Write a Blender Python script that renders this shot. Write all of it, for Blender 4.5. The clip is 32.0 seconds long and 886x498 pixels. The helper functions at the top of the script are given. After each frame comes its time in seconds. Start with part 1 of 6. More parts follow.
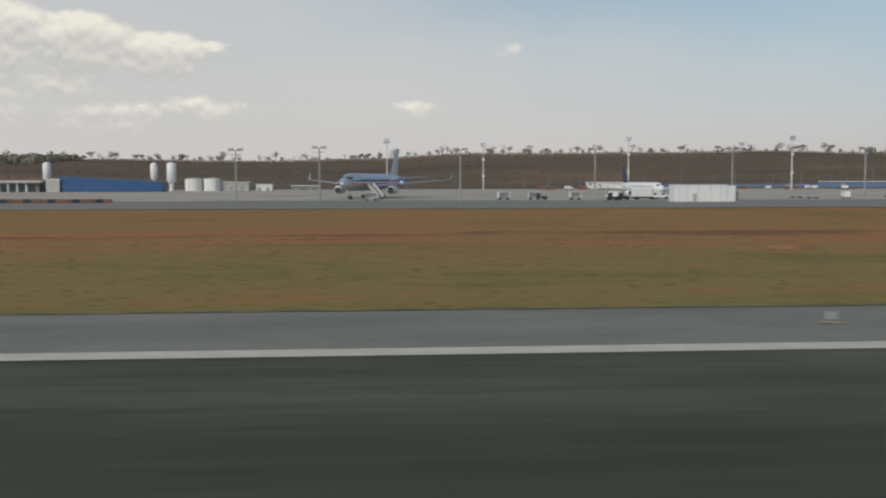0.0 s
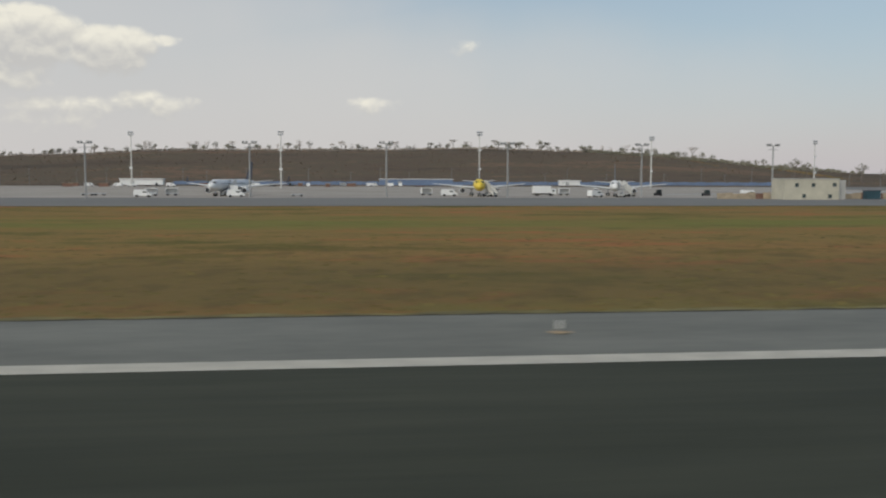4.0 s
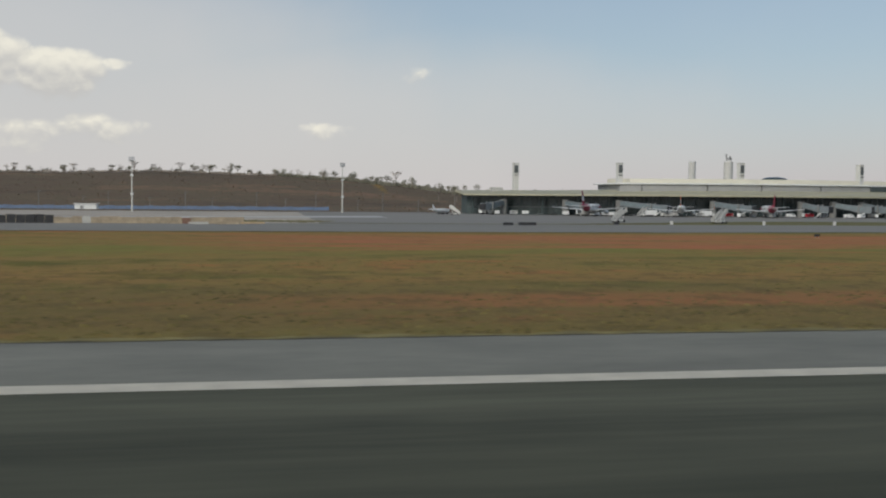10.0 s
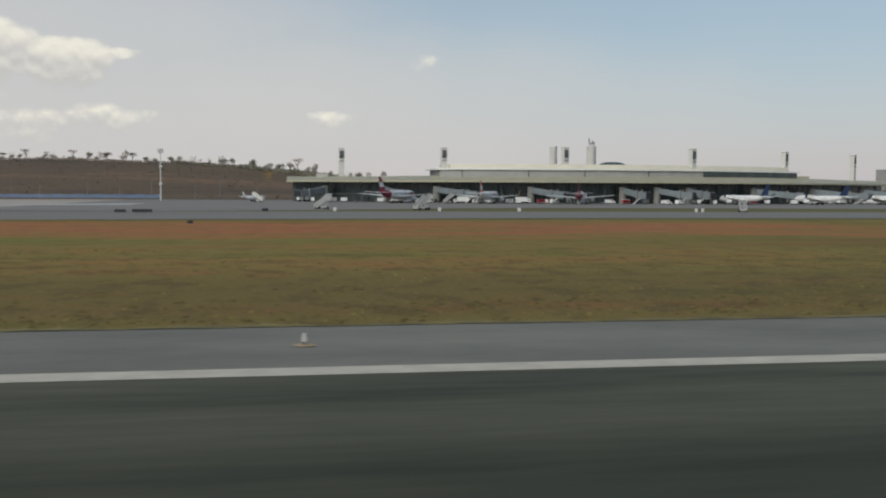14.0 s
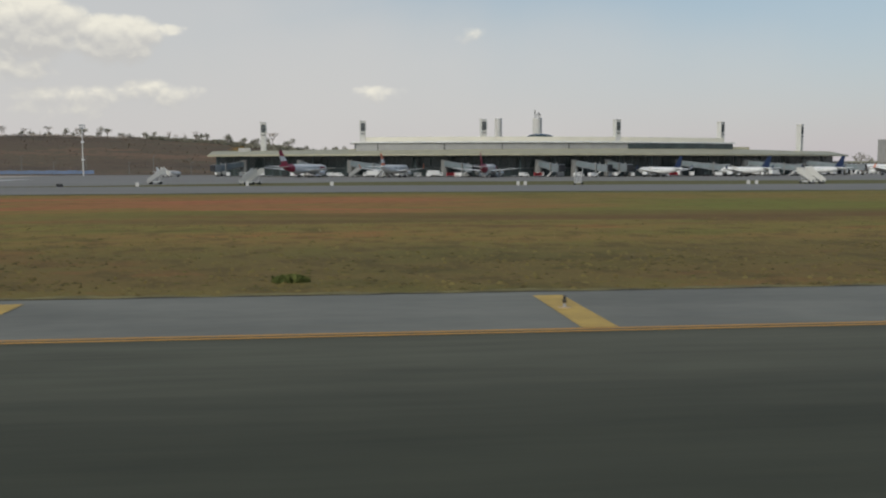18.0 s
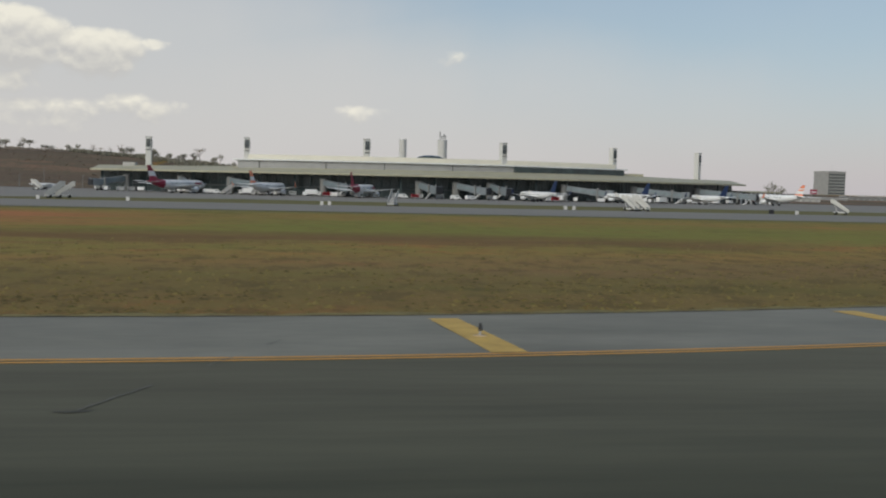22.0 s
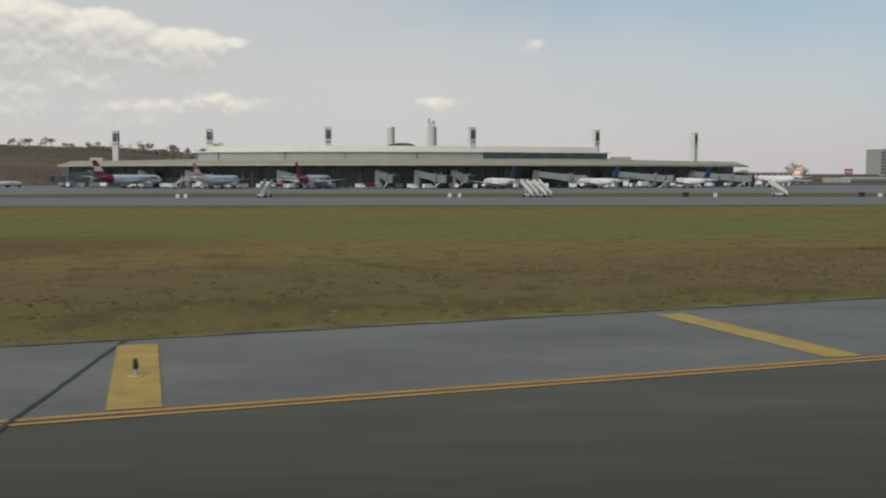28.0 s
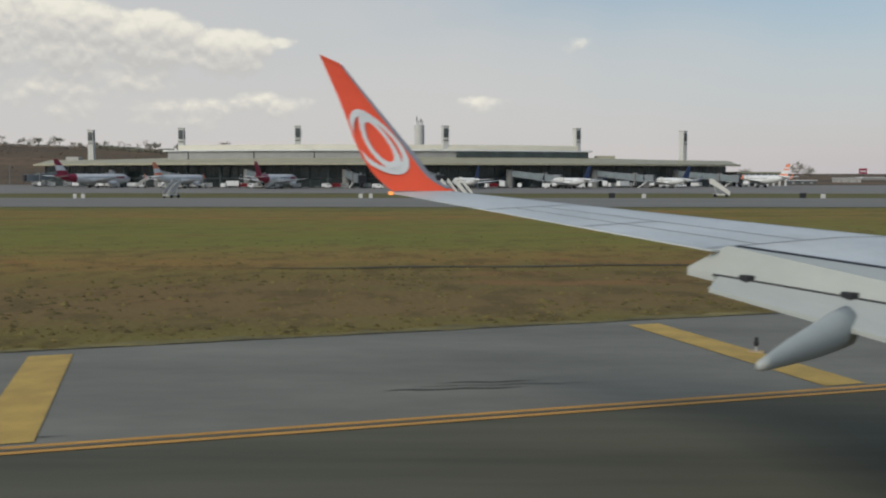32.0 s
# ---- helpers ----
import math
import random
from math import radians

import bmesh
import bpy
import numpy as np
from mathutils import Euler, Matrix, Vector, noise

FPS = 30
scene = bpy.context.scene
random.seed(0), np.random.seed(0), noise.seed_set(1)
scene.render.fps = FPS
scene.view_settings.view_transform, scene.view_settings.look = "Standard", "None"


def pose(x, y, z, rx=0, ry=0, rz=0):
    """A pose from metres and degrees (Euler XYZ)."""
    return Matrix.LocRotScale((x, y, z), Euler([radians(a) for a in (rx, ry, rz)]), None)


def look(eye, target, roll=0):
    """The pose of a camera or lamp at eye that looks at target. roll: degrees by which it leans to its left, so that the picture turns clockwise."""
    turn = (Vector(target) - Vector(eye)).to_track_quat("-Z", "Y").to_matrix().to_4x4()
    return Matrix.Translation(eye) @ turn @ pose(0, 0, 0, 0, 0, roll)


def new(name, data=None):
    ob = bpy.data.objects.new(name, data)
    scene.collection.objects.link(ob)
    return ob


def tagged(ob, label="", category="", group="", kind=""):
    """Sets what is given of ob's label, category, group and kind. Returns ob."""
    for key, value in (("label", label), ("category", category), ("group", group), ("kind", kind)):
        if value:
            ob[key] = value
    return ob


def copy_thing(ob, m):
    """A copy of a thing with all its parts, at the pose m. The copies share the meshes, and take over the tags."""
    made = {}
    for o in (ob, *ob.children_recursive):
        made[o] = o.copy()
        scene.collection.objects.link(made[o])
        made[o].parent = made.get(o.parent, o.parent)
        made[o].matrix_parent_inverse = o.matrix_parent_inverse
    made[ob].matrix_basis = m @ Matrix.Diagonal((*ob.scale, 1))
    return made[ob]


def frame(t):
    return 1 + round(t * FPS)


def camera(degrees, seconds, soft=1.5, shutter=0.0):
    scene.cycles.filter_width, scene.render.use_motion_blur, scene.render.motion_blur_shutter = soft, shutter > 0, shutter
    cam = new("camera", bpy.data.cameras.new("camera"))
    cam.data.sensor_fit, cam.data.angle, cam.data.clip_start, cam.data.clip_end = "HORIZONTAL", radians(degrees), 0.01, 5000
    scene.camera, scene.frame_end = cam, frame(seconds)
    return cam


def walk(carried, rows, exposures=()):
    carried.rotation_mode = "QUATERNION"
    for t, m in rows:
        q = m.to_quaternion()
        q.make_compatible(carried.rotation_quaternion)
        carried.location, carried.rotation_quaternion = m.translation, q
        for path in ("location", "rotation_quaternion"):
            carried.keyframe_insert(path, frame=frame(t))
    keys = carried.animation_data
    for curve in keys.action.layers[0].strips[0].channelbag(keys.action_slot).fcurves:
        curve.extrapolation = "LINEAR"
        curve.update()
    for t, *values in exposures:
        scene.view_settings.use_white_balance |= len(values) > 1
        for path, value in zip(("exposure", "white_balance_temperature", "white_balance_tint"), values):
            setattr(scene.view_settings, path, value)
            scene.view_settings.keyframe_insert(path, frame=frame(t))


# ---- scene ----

# All lengths below are written in full-size metres and built at the model scale S,
# so that the landing roll stays under the camera's speed limit.
S = 0.63
EYE = 4.1                      # height of the cabin window over the runway

cam = camera(49.53, 32.0, soft=2.1, shutter=0.2)
# seconds, along the runway, towards the apron, yaw, pitch, lean
PATH = [
    (0.0, -31.84, -0.93, -4.25, -4.16, 0.07),
    (0.5, -1.24, -0.69, -5.03, -3.78, -0.28),
    (1.0, 28.79, -0.38, -4.53, -2.52, 0.43),
    (1.5, 58.23, 0.05, -4.86, -5.59, -0.22),
    (2.0, 86.99, 0.45, -5.92, -2.73, 1.43),
    (2.5, 114.98, 0.67, -7.10, -4.27, 0.24),
    (4.5, 218.14, 0.82, -6.89, -4.32, -0.23),
    (5.0, 241.15, 0.70, -7.35, -3.74, 0.60),
    (5.5, 263.13, 0.45, -7.36, -3.80, 0.51),
    (6.0, 284.30, 0.15, -6.45, -3.42, -0.03),
    (6.5, 305.03, -0.16, -6.64, -3.36, -0.11),
    (7.0, 325.15, -0.40, -6.51, -4.22, -0.95),
    (7.5, 344.41, -0.54, -6.70, -3.98, -1.75),
    (8.0, 362.76, -0.57, -6.28, -2.87, -0.40),
    (8.5, 380.29, -0.46, -8.37, -3.93, -1.45),
    (9.0, 397.09, -0.29, -9.85, -3.39, -0.67),
    (9.5, 413.24, -0.11, -10.35, -3.20, 0.00),
    (10.0, 428.75, 0.05, -9.83, -2.75, -0.51),
    (10.5, 443.59, 0.20, -10.08, -4.13, -0.71),
    (11.0, 457.70, 0.29, -9.44, -3.77, -0.60),
    (11.5, 471.00, 0.28, -9.88, -2.97, 0.06),
    (12.0, 483.41, 0.21, -9.83, -2.58, -0.24),
    (12.5, 494.93, 0.14, -9.98, -3.56, -0.28),
    (13.0, 505.62, 0.07, -9.57, -3.01, -0.16),
    (13.5, 515.62, 0.01, -9.11, -3.12, 0.03),
    (14.0, 525.12, -0.03, -9.33, -3.47, -0.32),
    (14.5, 534.31, -0.09, -9.30, -3.12, -0.02),
    (15.0, 543.38, -0.16, -9.53, -3.36, -0.53),
    (15.5, 552.29, -0.27, -9.38, -2.91, -0.24),
    (17.5, 581.71, -1.13, -7.19, -4.33, -0.29),
    (18.0, 588.03, -1.35, -6.58, -5.03, 0.09),
    (18.5, 594.20, -1.49, -9.11, -5.80, -2.04),
    (19.0, 600.51, -1.58, -8.23, -4.73, 0.27),
    (19.5, 606.86, -1.65, -10.08, -3.78, -1.45),
    (20.0, 612.88, -1.64, -8.19, -5.19, 0.77),
    (20.5, 618.33, -1.48, -8.43, -4.95, -0.73),
    (21.0, 623.60, -1.16, -7.76, -4.62, -0.47),
    (21.5, 629.09, -0.67, -7.20, -4.65, -1.54),
    (22.0, 634.64, -0.00, -7.85, -3.72, -1.36),
    (22.5, 639.96, 0.85, -6.49, -3.71, -0.86),
    (23.0, 644.93, 1.86, -5.32, -4.44, -0.78),
    (23.5, 649.60, 3.04, -5.09, -3.94, -1.16),
    (24.0, 654.11, 4.34, -4.69, -3.78, -1.12),
    (24.5, 658.61, 5.77, -4.65, -3.86, -0.98),
    (25.0, 663.07, 7.27, -4.51, -4.08, -0.49),
    (25.5, 667.47, 8.80, -3.65, -4.03, -1.19),
    (27.5, 684.68, 14.99, -3.52, -4.51, -0.49),
    (28.0, 688.98, 16.54, -3.01, -4.40, -0.01),
    (28.5, 693.00, 18.05, -2.79, -4.37, -0.56),
    (29.0, 697.01, 19.54, -2.17, -3.82, -0.58),
    (29.5, 701.32, 21.02, -1.53, -4.42, -1.03),
    (30.0, 705.62, 22.48, -1.48, -4.35, -0.28),
    (30.5, 709.55, 23.88, -0.91, -4.58, -1.32),
    (31.0, 713.28, 25.20, -0.48, -4.44, -0.59),
    (31.5, 717.09, 26.37, -0.58, -4.73, -0.84),
    (32.0, 721.03, 27.46, -0.42, -4.43, -0.04),
]


def seat(x, y, yaw, pitch, lean):
    """The pose of the camera at the window."""
    return pose(x * S, y * S, EYE * S, 90, 0, yaw) @ pose(0, 0, 0, pitch) @ pose(0, 0, 0, 0, 0, -lean)


walk(cam, [(t, seat(x, y, a, b, c)) for t, x, y, a, b, c in PATH], [(0.0, 0.0, 6300, 5), (32.0, 0.0, 6300, 5)])

# ---- world and sun ----
world = bpy.data.worlds.new("sky")
scene.world = world
world.use_nodes = True
wt = world.node_tree
wt.nodes.clear()


def wmath(op, a, b=None):
    n = wt.nodes.new("ShaderNodeMath")
    n.operation = op
    for i, v in enumerate((a, b)):
        if v is None:
            continue
        if isinstance(v, (int, float)):
            n.inputs[i].default_value = v
        else:
            wt.links.new(v, n.inputs[i])
    return n.outputs[0]


SUN_AZ, SUN_EL = radians(222), radians(36)       # clockwise from +y, and height
w_out = wt.nodes.new("ShaderNodeOutputWorld")
w_bg = wt.nodes.new("ShaderNodeBackground")
w_sky = wt.nodes.new("ShaderNodeTexSky")
w_sky.sky_type, w_sky.sun_disc = "NISHITA", False
w_sky.sun_elevation, w_sky.sun_rotation = SUN_EL, SUN_AZ
w_sky.air_density, w_sky.dust_density, w_sky.ozone_density = 1.0, 1.0, 1.5
w_bg.inputs["Strength"].default_value = 0.1
w_co = wt.nodes.new("ShaderNodeTexCoord")
w_sep = wt.nodes.new("ShaderNodeSeparateXYZ")
wt.links.new(w_co.outputs["Generated"], w_sep.inputs[0])
# haze: the sky pales to a warm grey towards the horizon
hz = wmath("POWER", wmath("SUBTRACT", 1.0, wmath("MAXIMUM", w_sep.outputs["Z"], 0.0)), 3.2)
w_haze = wt.nodes.new("ShaderNodeMix")
w_haze.data_type = "RGBA"
wt.links.new(wmath("MULTIPLY", hz, 0.94), w_haze.inputs["Factor"])
wt.links.new(w_sky.outputs[0], w_haze.inputs["A"])
w_low = wt.nodes.new("ShaderNodeMix")
w_low.data_type = "RGBA"
w_low.inputs["A"].default_value, w_low.inputs["B"].default_value = (5.6, 5.0, 5.15, 1), (4.65, 4.9, 5.05, 1)
w_rise = wt.nodes.new("ShaderNodeMapRange")
w_rise.inputs["From Min"].default_value, w_rise.inputs["From Max"].default_value = 0.02, 0.15
wt.links.new(w_sep.outputs["Z"], w_rise.inputs["Value"])
wt.links.new(w_rise.outputs[0], w_low.inputs["Factor"])
wt.links.new(w_low.outputs["Result"], w_haze.inputs["B"])

# clouds: heaps of cumulus low over the hills, by bearing and height in degrees
w_az = wmath("MULTIPLY", wmath("ARCTAN2", w_sep.outputs["X"], w_sep.outputs["Y"]), 57.2958)
w_el = wmath("MULTIPLY", wmath("ARCSINE", w_sep.outputs["Z"]), 57.2958)
w_vec = wt.nodes.new("ShaderNodeCombineXYZ")
wt.links.new(w_az, w_vec.inputs[0])
wt.links.new(w_el, w_vec.inputs[1])


def cloud_noise(scale, detail, dx=0.0, dy=0.0, sy=1.15):
    mp = wt.nodes.new("ShaderNodeMapping")
    mp.inputs["Location"].default_value = (dx, dy, 3.0)
    mp.inputs["Scale"].default_value = (1, sy, 1)
    wt.links.new(w_vec.outputs[0], mp.inputs[0])
    t = wt.nodes.new("ShaderNodeTexNoise")
    t.inputs["Scale"].default_value, t.inputs["Detail"].default_value = scale, detail
    t.inputs["Roughness"].default_value = 0.52
    wt.links.new(mp.outputs[0], t.inputs["Vector"])
    return t.outputs[0]


def heap(az, el, ra, re, strength):
    """A heap, crisp on top and fading below."""
    el, re = el + 0.4 * re, 0.6 * re
    x = wmath("DIVIDE", wmath("SUBTRACT", w_az, az), ra)
    y0 = wmath("SUBTRACT", w_el, el)
    y = wmath("DIVIDE", wmath("MAXIMUM", y0, wmath("MULTIPLY", y0, -0.45)), re)
    r = wmath("ADD", wmath("MULTIPLY", x, x), wmath("MULTIPLY", y, y))
    return wmath("MULTIPLY", wmath("SUBTRACT", 1.0, r), strength)


HEAPS = ((-20.6, 7.4, 3.4, 2.4, 1.3), (-16.4, 7.2, 3.2, 2.1, 1.3), (-12.1, 6.8, 2.8, 1.6, 1.15), (-9.0, 7.5, 0.9, 0.4, 0.5), (-14.6, 3.5, 3.4, 0.95, 0.38),
         (-9.9, 3.9, 2.3, 0.9, 0.42), (-17.4, 5.2, 3.0, 1.0, 0.45), (-21.0, 4.2, 3.4, 1.3, 0.45), (-25.2, 7.5, 3.8, 2.5, 1.0), (-31, 8.0, 5.0, 2.8, 1.0), (-19.0, 12.4, 5.0, 1.5, 0.5),
         (2.75, 4.1, 1.6, 0.5, 0.3), (8.3, 7.5, 0.6, 0.34, 0.08))


def mass(drop):
    """The heaps taken together, all let down by some degrees."""
    total = None
    for az, el, ra, re, strength in HEAPS:
        h = heap(az, el - drop, ra, re, strength)
        total = h if total is None else wmath("MAXIMUM", total, h)
    return wmath("MAXIMUM", total, -1.5)


w_mass, w_under = mass(0.0), mass(0.7)


def puffs(dy):
    """Round lobes at two sizes, slightly warped."""
    bend_v = wt.nodes.new("ShaderNodeVectorMath")
    bend_v.operation = "MULTIPLY_ADD"
    warp = wt.nodes.new("ShaderNodeTexNoise")
    warp.inputs["Scale"].default_value, warp.inputs["Detail"].default_value = 0.9, 4
    mp = wt.nodes.new("ShaderNodeMapping")
    mp.inputs["Location"].default_value = (0, dy, 0)
    mp.inputs["Scale"].default_value = (1, 1.25, 1)
    wt.links.new(w_vec.outputs[0], mp.inputs[0])
    wt.links.new(mp.outputs[0], warp.inputs["Vector"])
    wt.links.new(warp.outputs["Color"], bend_v.inputs[0])
    bend_v.inputs[1].default_value = (1.1, 1.1, 0)
    wt.links.new(mp.outputs[0], bend_v.inputs[2])
    total = None
    for scale, weight in ((0.5, 0.42), (1.25, 0.32), (3.2, 0.09)):
        v = wt.nodes.new("ShaderNodeTexVoronoi")
        v.voronoi_dimensions = "2D"
        v.feature = "SMOOTH_F1"
        v.inputs["Scale"].default_value, v.inputs["Smoothness"].default_value = scale, 0.35
        wt.links.new(bend_v.outputs[0], v.inputs["Vector"])
        one = wmath("MULTIPLY", wmath("SUBTRACT", 0.45, v.outputs["Distance"]), weight)
        total = one if total is None else wmath("ADD", total, one)
    return total


n1, n2 = puffs(0.0), puffs(0.5)
w_den = wmath("ADD", wmath("MULTIPLY", w_mass, 0.95), n1)
w_cov = wt.nodes.new("ShaderNodeMapRange")
w_cov.interpolation_type = "SMOOTHSTEP"
w_cov.inputs["From Min"].default_value, w_cov.inputs["From Max"].default_value = -0.08, 0.6
wt.links.new(w_den, w_cov.inputs["Value"])
# thin veil round and under the heaps
w_veil = wt.nodes.new("ShaderNodeMapRange")
w_veil.interpolation_type = "SMOOTHSTEP"
w_veil.inputs["From Min"].default_value, w_veil.inputs["From Max"].default_value = -4.0, 1.2
w_far = None
for one in ((-25, 6.0, 19, 7.0, 1.3), (-12, 4.0, 15, 3.6, 0.5)):
    h = heap(*one)
    w_far = h if w_far is None else wmath("MAXIMUM", w_far, h)
wt.links.new(wmath("ADD", wmath("MAXIMUM", w_far, -3.5), wmath("MULTIPLY", wmath("SUBTRACT", cloud_noise(0.12, 4, 2.0, 1.0), 0.5), 2.6)), w_veil.inputs["Value"])
w_lit = wt.nodes.new("ShaderNodeMapRange")
w_lit.inputs["From Min"].default_value, w_lit.inputs["From Max"].default_value = -0.45, 1.15
wt.links.new(wmath("ADD", wmath("SUBTRACT", w_mass, w_under), wmath("MULTIPLY", wmath("SUBTRACT", n1, n2), 1.8)), w_lit.inputs["Value"])
w_tone = wt.nodes.new("ShaderNodeMix")
w_tone.data_type = "RGBA"
w_tone.inputs["A"].default_value = (5.7, 5.35, 5.15, 1)
w_tone.inputs["B"].default_value = (9.2, 8.4, 7.2, 1)
wt.links.new(w_lit.outputs[0], w_tone.inputs["Factor"])
w_thin = wt.nodes.new("ShaderNodeMix")
w_thin.data_type = "RGBA"
wt.links.new(wmath("MULTIPLY", w_veil.outputs[0], 0.72), w_thin.inputs["Factor"])
wt.links.new(w_haze.outputs["Result"], w_thin.inputs["A"])
w_thin.inputs["B"].default_value = (6.5, 6.0, 5.8, 1)
w_mix = wt.nodes.new("ShaderNodeMix")
w_mix.data_type = "RGBA"
wt.links.new(wmath("MULTIPLY", w_cov.outputs[0], 0.85), w_mix.inputs["Factor"])
wt.links.new(w_thin.outputs["Result"], w_mix.inputs["A"])
wt.links.new(w_tone.outputs["Result"], w_mix.inputs["B"])
wt.links.new(w_mix.outputs["Result"], w_bg.inputs["Color"])
wt.links.new(w_bg.outputs[0], w_out.inputs[0])

sun = new("sun", bpy.data.lights.new("sun", "SUN"))
sun.data.energy, sun.data.angle, sun.data.color = 2.1, radians(34), (1.0, 0.91, 0.8)
sun_dir = Vector((math.sin(SUN_AZ) * math.cos(SUN_EL), math.cos(SUN_AZ) * math.cos(SUN_EL), math.sin(SUN_EL)))
sun.matrix_world = look(sun_dir * 50, (0, 0, 0))
scene.view_settings.exposure = 0.0

# ---- materials ----
def links(mat):
    return mat.node_tree.nodes, mat.node_tree.links


def matte(name, colour, rough=0.6, metal=0.0, var=0.12, size=2.0, stretch=(1, 1, 1), second=None, bump=0.0, fine=8.0, where="Object"):
    """A surface with colour variation at two scales and a little relief."""
    m = bpy.data.materials.new(name)
    m.use_nodes = True
    n, l = links(m)
    b = n["Principled BSDF"]
    b.inputs["Metallic"].default_value = metal
    tc = n.new("ShaderNodeTexCoord")
    if where == "World":
        src = n.new("ShaderNodeNewGeometry").outputs["Position"]
    else:
        src = tc.outputs["Object"]
    mp = n.new("ShaderNodeMapping")
    mp.inputs["Scale"].default_value = stretch
    l.new(src, mp.inputs["Vector"])
    big = n.new("ShaderNodeTexNoise")
    big.inputs["Scale"].default_value, big.inputs["Detail"].default_value = 1.0 / (size * S), 4
    small = n.new("ShaderNodeTexNoise")
    small.inputs["Scale"].default_value, small.inputs["Detail"].default_value = fine / (size * S), 3
    for t in (big, small):
        l.new(mp.outputs[0], t.inputs["Vector"])
    add = n.new("ShaderNodeMath")
    add.operation = "MULTIPLY_ADD"
    l.new(small.outputs[0], add.inputs[0])
    add.inputs[1].default_value = 0.35
    l.new(big.outputs[0], add.inputs[2])
    ramp = n.new("ShaderNodeValToRGB")
    c2 = second or colour
    lo = [c * (1 - var) for c in colour] + [1]
    hi = [min(1, c * (1 + var)) for c in c2] + [1]
    ramp.color_ramp.elements[0].position, ramp.color_ramp.elements[0].color = 0.42, lo
    ramp.color_ramp.elements[1].position, ramp.color_ramp.elements[1].color = 0.92, hi
    l.new(add.outputs[0], ramp.inputs[0])
    l.new(ramp.outputs[0], b.inputs["Base Color"])
    rr = n.new("ShaderNodeMapRange")
    rr.inputs["To Min"].default_value, rr.inputs["To Max"].default_value = max(0, rough - 0.1), min(1, rough + 0.1)
    l.new(small.outputs[0], rr.inputs["Value"])
    l.new(rr.outputs[0], b.inputs["Roughness"])
    if bump:
        bp = n.new("ShaderNodeBump")
        bp.inputs["Strength"].default_value, bp.inputs["Distance"].default_value = bump, 0.05 * S
        l.new(small.outputs[0], bp.inputs["Height"])
        l.new(bp.outputs[0], b.inputs["Normal"])
    return m


def glowing(name, colour, strength):
    m = bpy.data.materials.new(name)
    m.use_nodes = True
    n, l = links(m)
    n["Principled BSDF"].inputs["Base Color"].default_value = (*colour, 1)
    n["Principled BSDF"].inputs["Emission Color"].default_value = (*colour, 1)
    n["Principled BSDF"].inputs["Emission Strength"].default_value = strength
    return m


def soil(name, kinds, size, along=(0.4, 1, 1)):
    """Turf and bare earth in long patches along the runway. kinds: (position, colour)."""
    m = bpy.data.materials.new(name)
    m.use_nodes = True
    n, l = links(m)
    b = n["Principled BSDF"]
    b.inputs["Roughness"].default_value = 0.95
    b.inputs["Specular IOR Level"].default_value = 0.1
    pos = n.new("ShaderNodeNewGeometry").outputs["Position"]
    acc = None
    for scale, weight, st in ((size, 1.0, along), (size * 0.22, 0.5, (0.7, 1, 1)), (size * 0.03, 0.35, (1, 1, 1))):
        mp = n.new("ShaderNodeMapping")
        mp.inputs["Scale"].default_value = st
        l.new(pos, mp.inputs["Vector"])
        t = n.new("ShaderNodeTexNoise")
        t.inputs["Scale"].default_value, t.inputs["Detail"].default_value = 1 / (scale * S), 5
        l.new(mp.outputs[0], t.inputs["Vector"])
        ma = n.new("ShaderNodeMath")
        ma.operation = "MULTIPLY_ADD"
        l.new(t.outputs[0], ma.inputs[0])
        ma.inputs[1].default_value = weight / 1.75
        if acc is None:
            ma.inputs[2].default_value = 0
        else:
            l.new(acc, ma.inputs[2])
        acc = ma.outputs[0]
        last = t
    ramp = n.new("ShaderNodeValToRGB")
    el = ramp.color_ramp.elements
    el[0].position, el[0].color = kinds[0][0], (*kinds[0][1], 1)
    el[1].position, el[1].color = kinds[-1][0], (*kinds[-1][1], 1)
    for p, c in kinds[1:-1]:
        el.new(p).color = (*c, 1)
    l.new(acc, ramp.inputs[0])
    l.new(ramp.outputs[0], b.inputs["Base Color"])
    bp = n.new("ShaderNodeBump")
    bp.inputs["Strength"].default_value, bp.inputs["Distance"].default_value = 0.6, 0.15 * S
    l.new(last.outputs[0], bp.inputs["Height"])
    l.new(bp.outputs[0], b.inputs["Normal"])
    return m


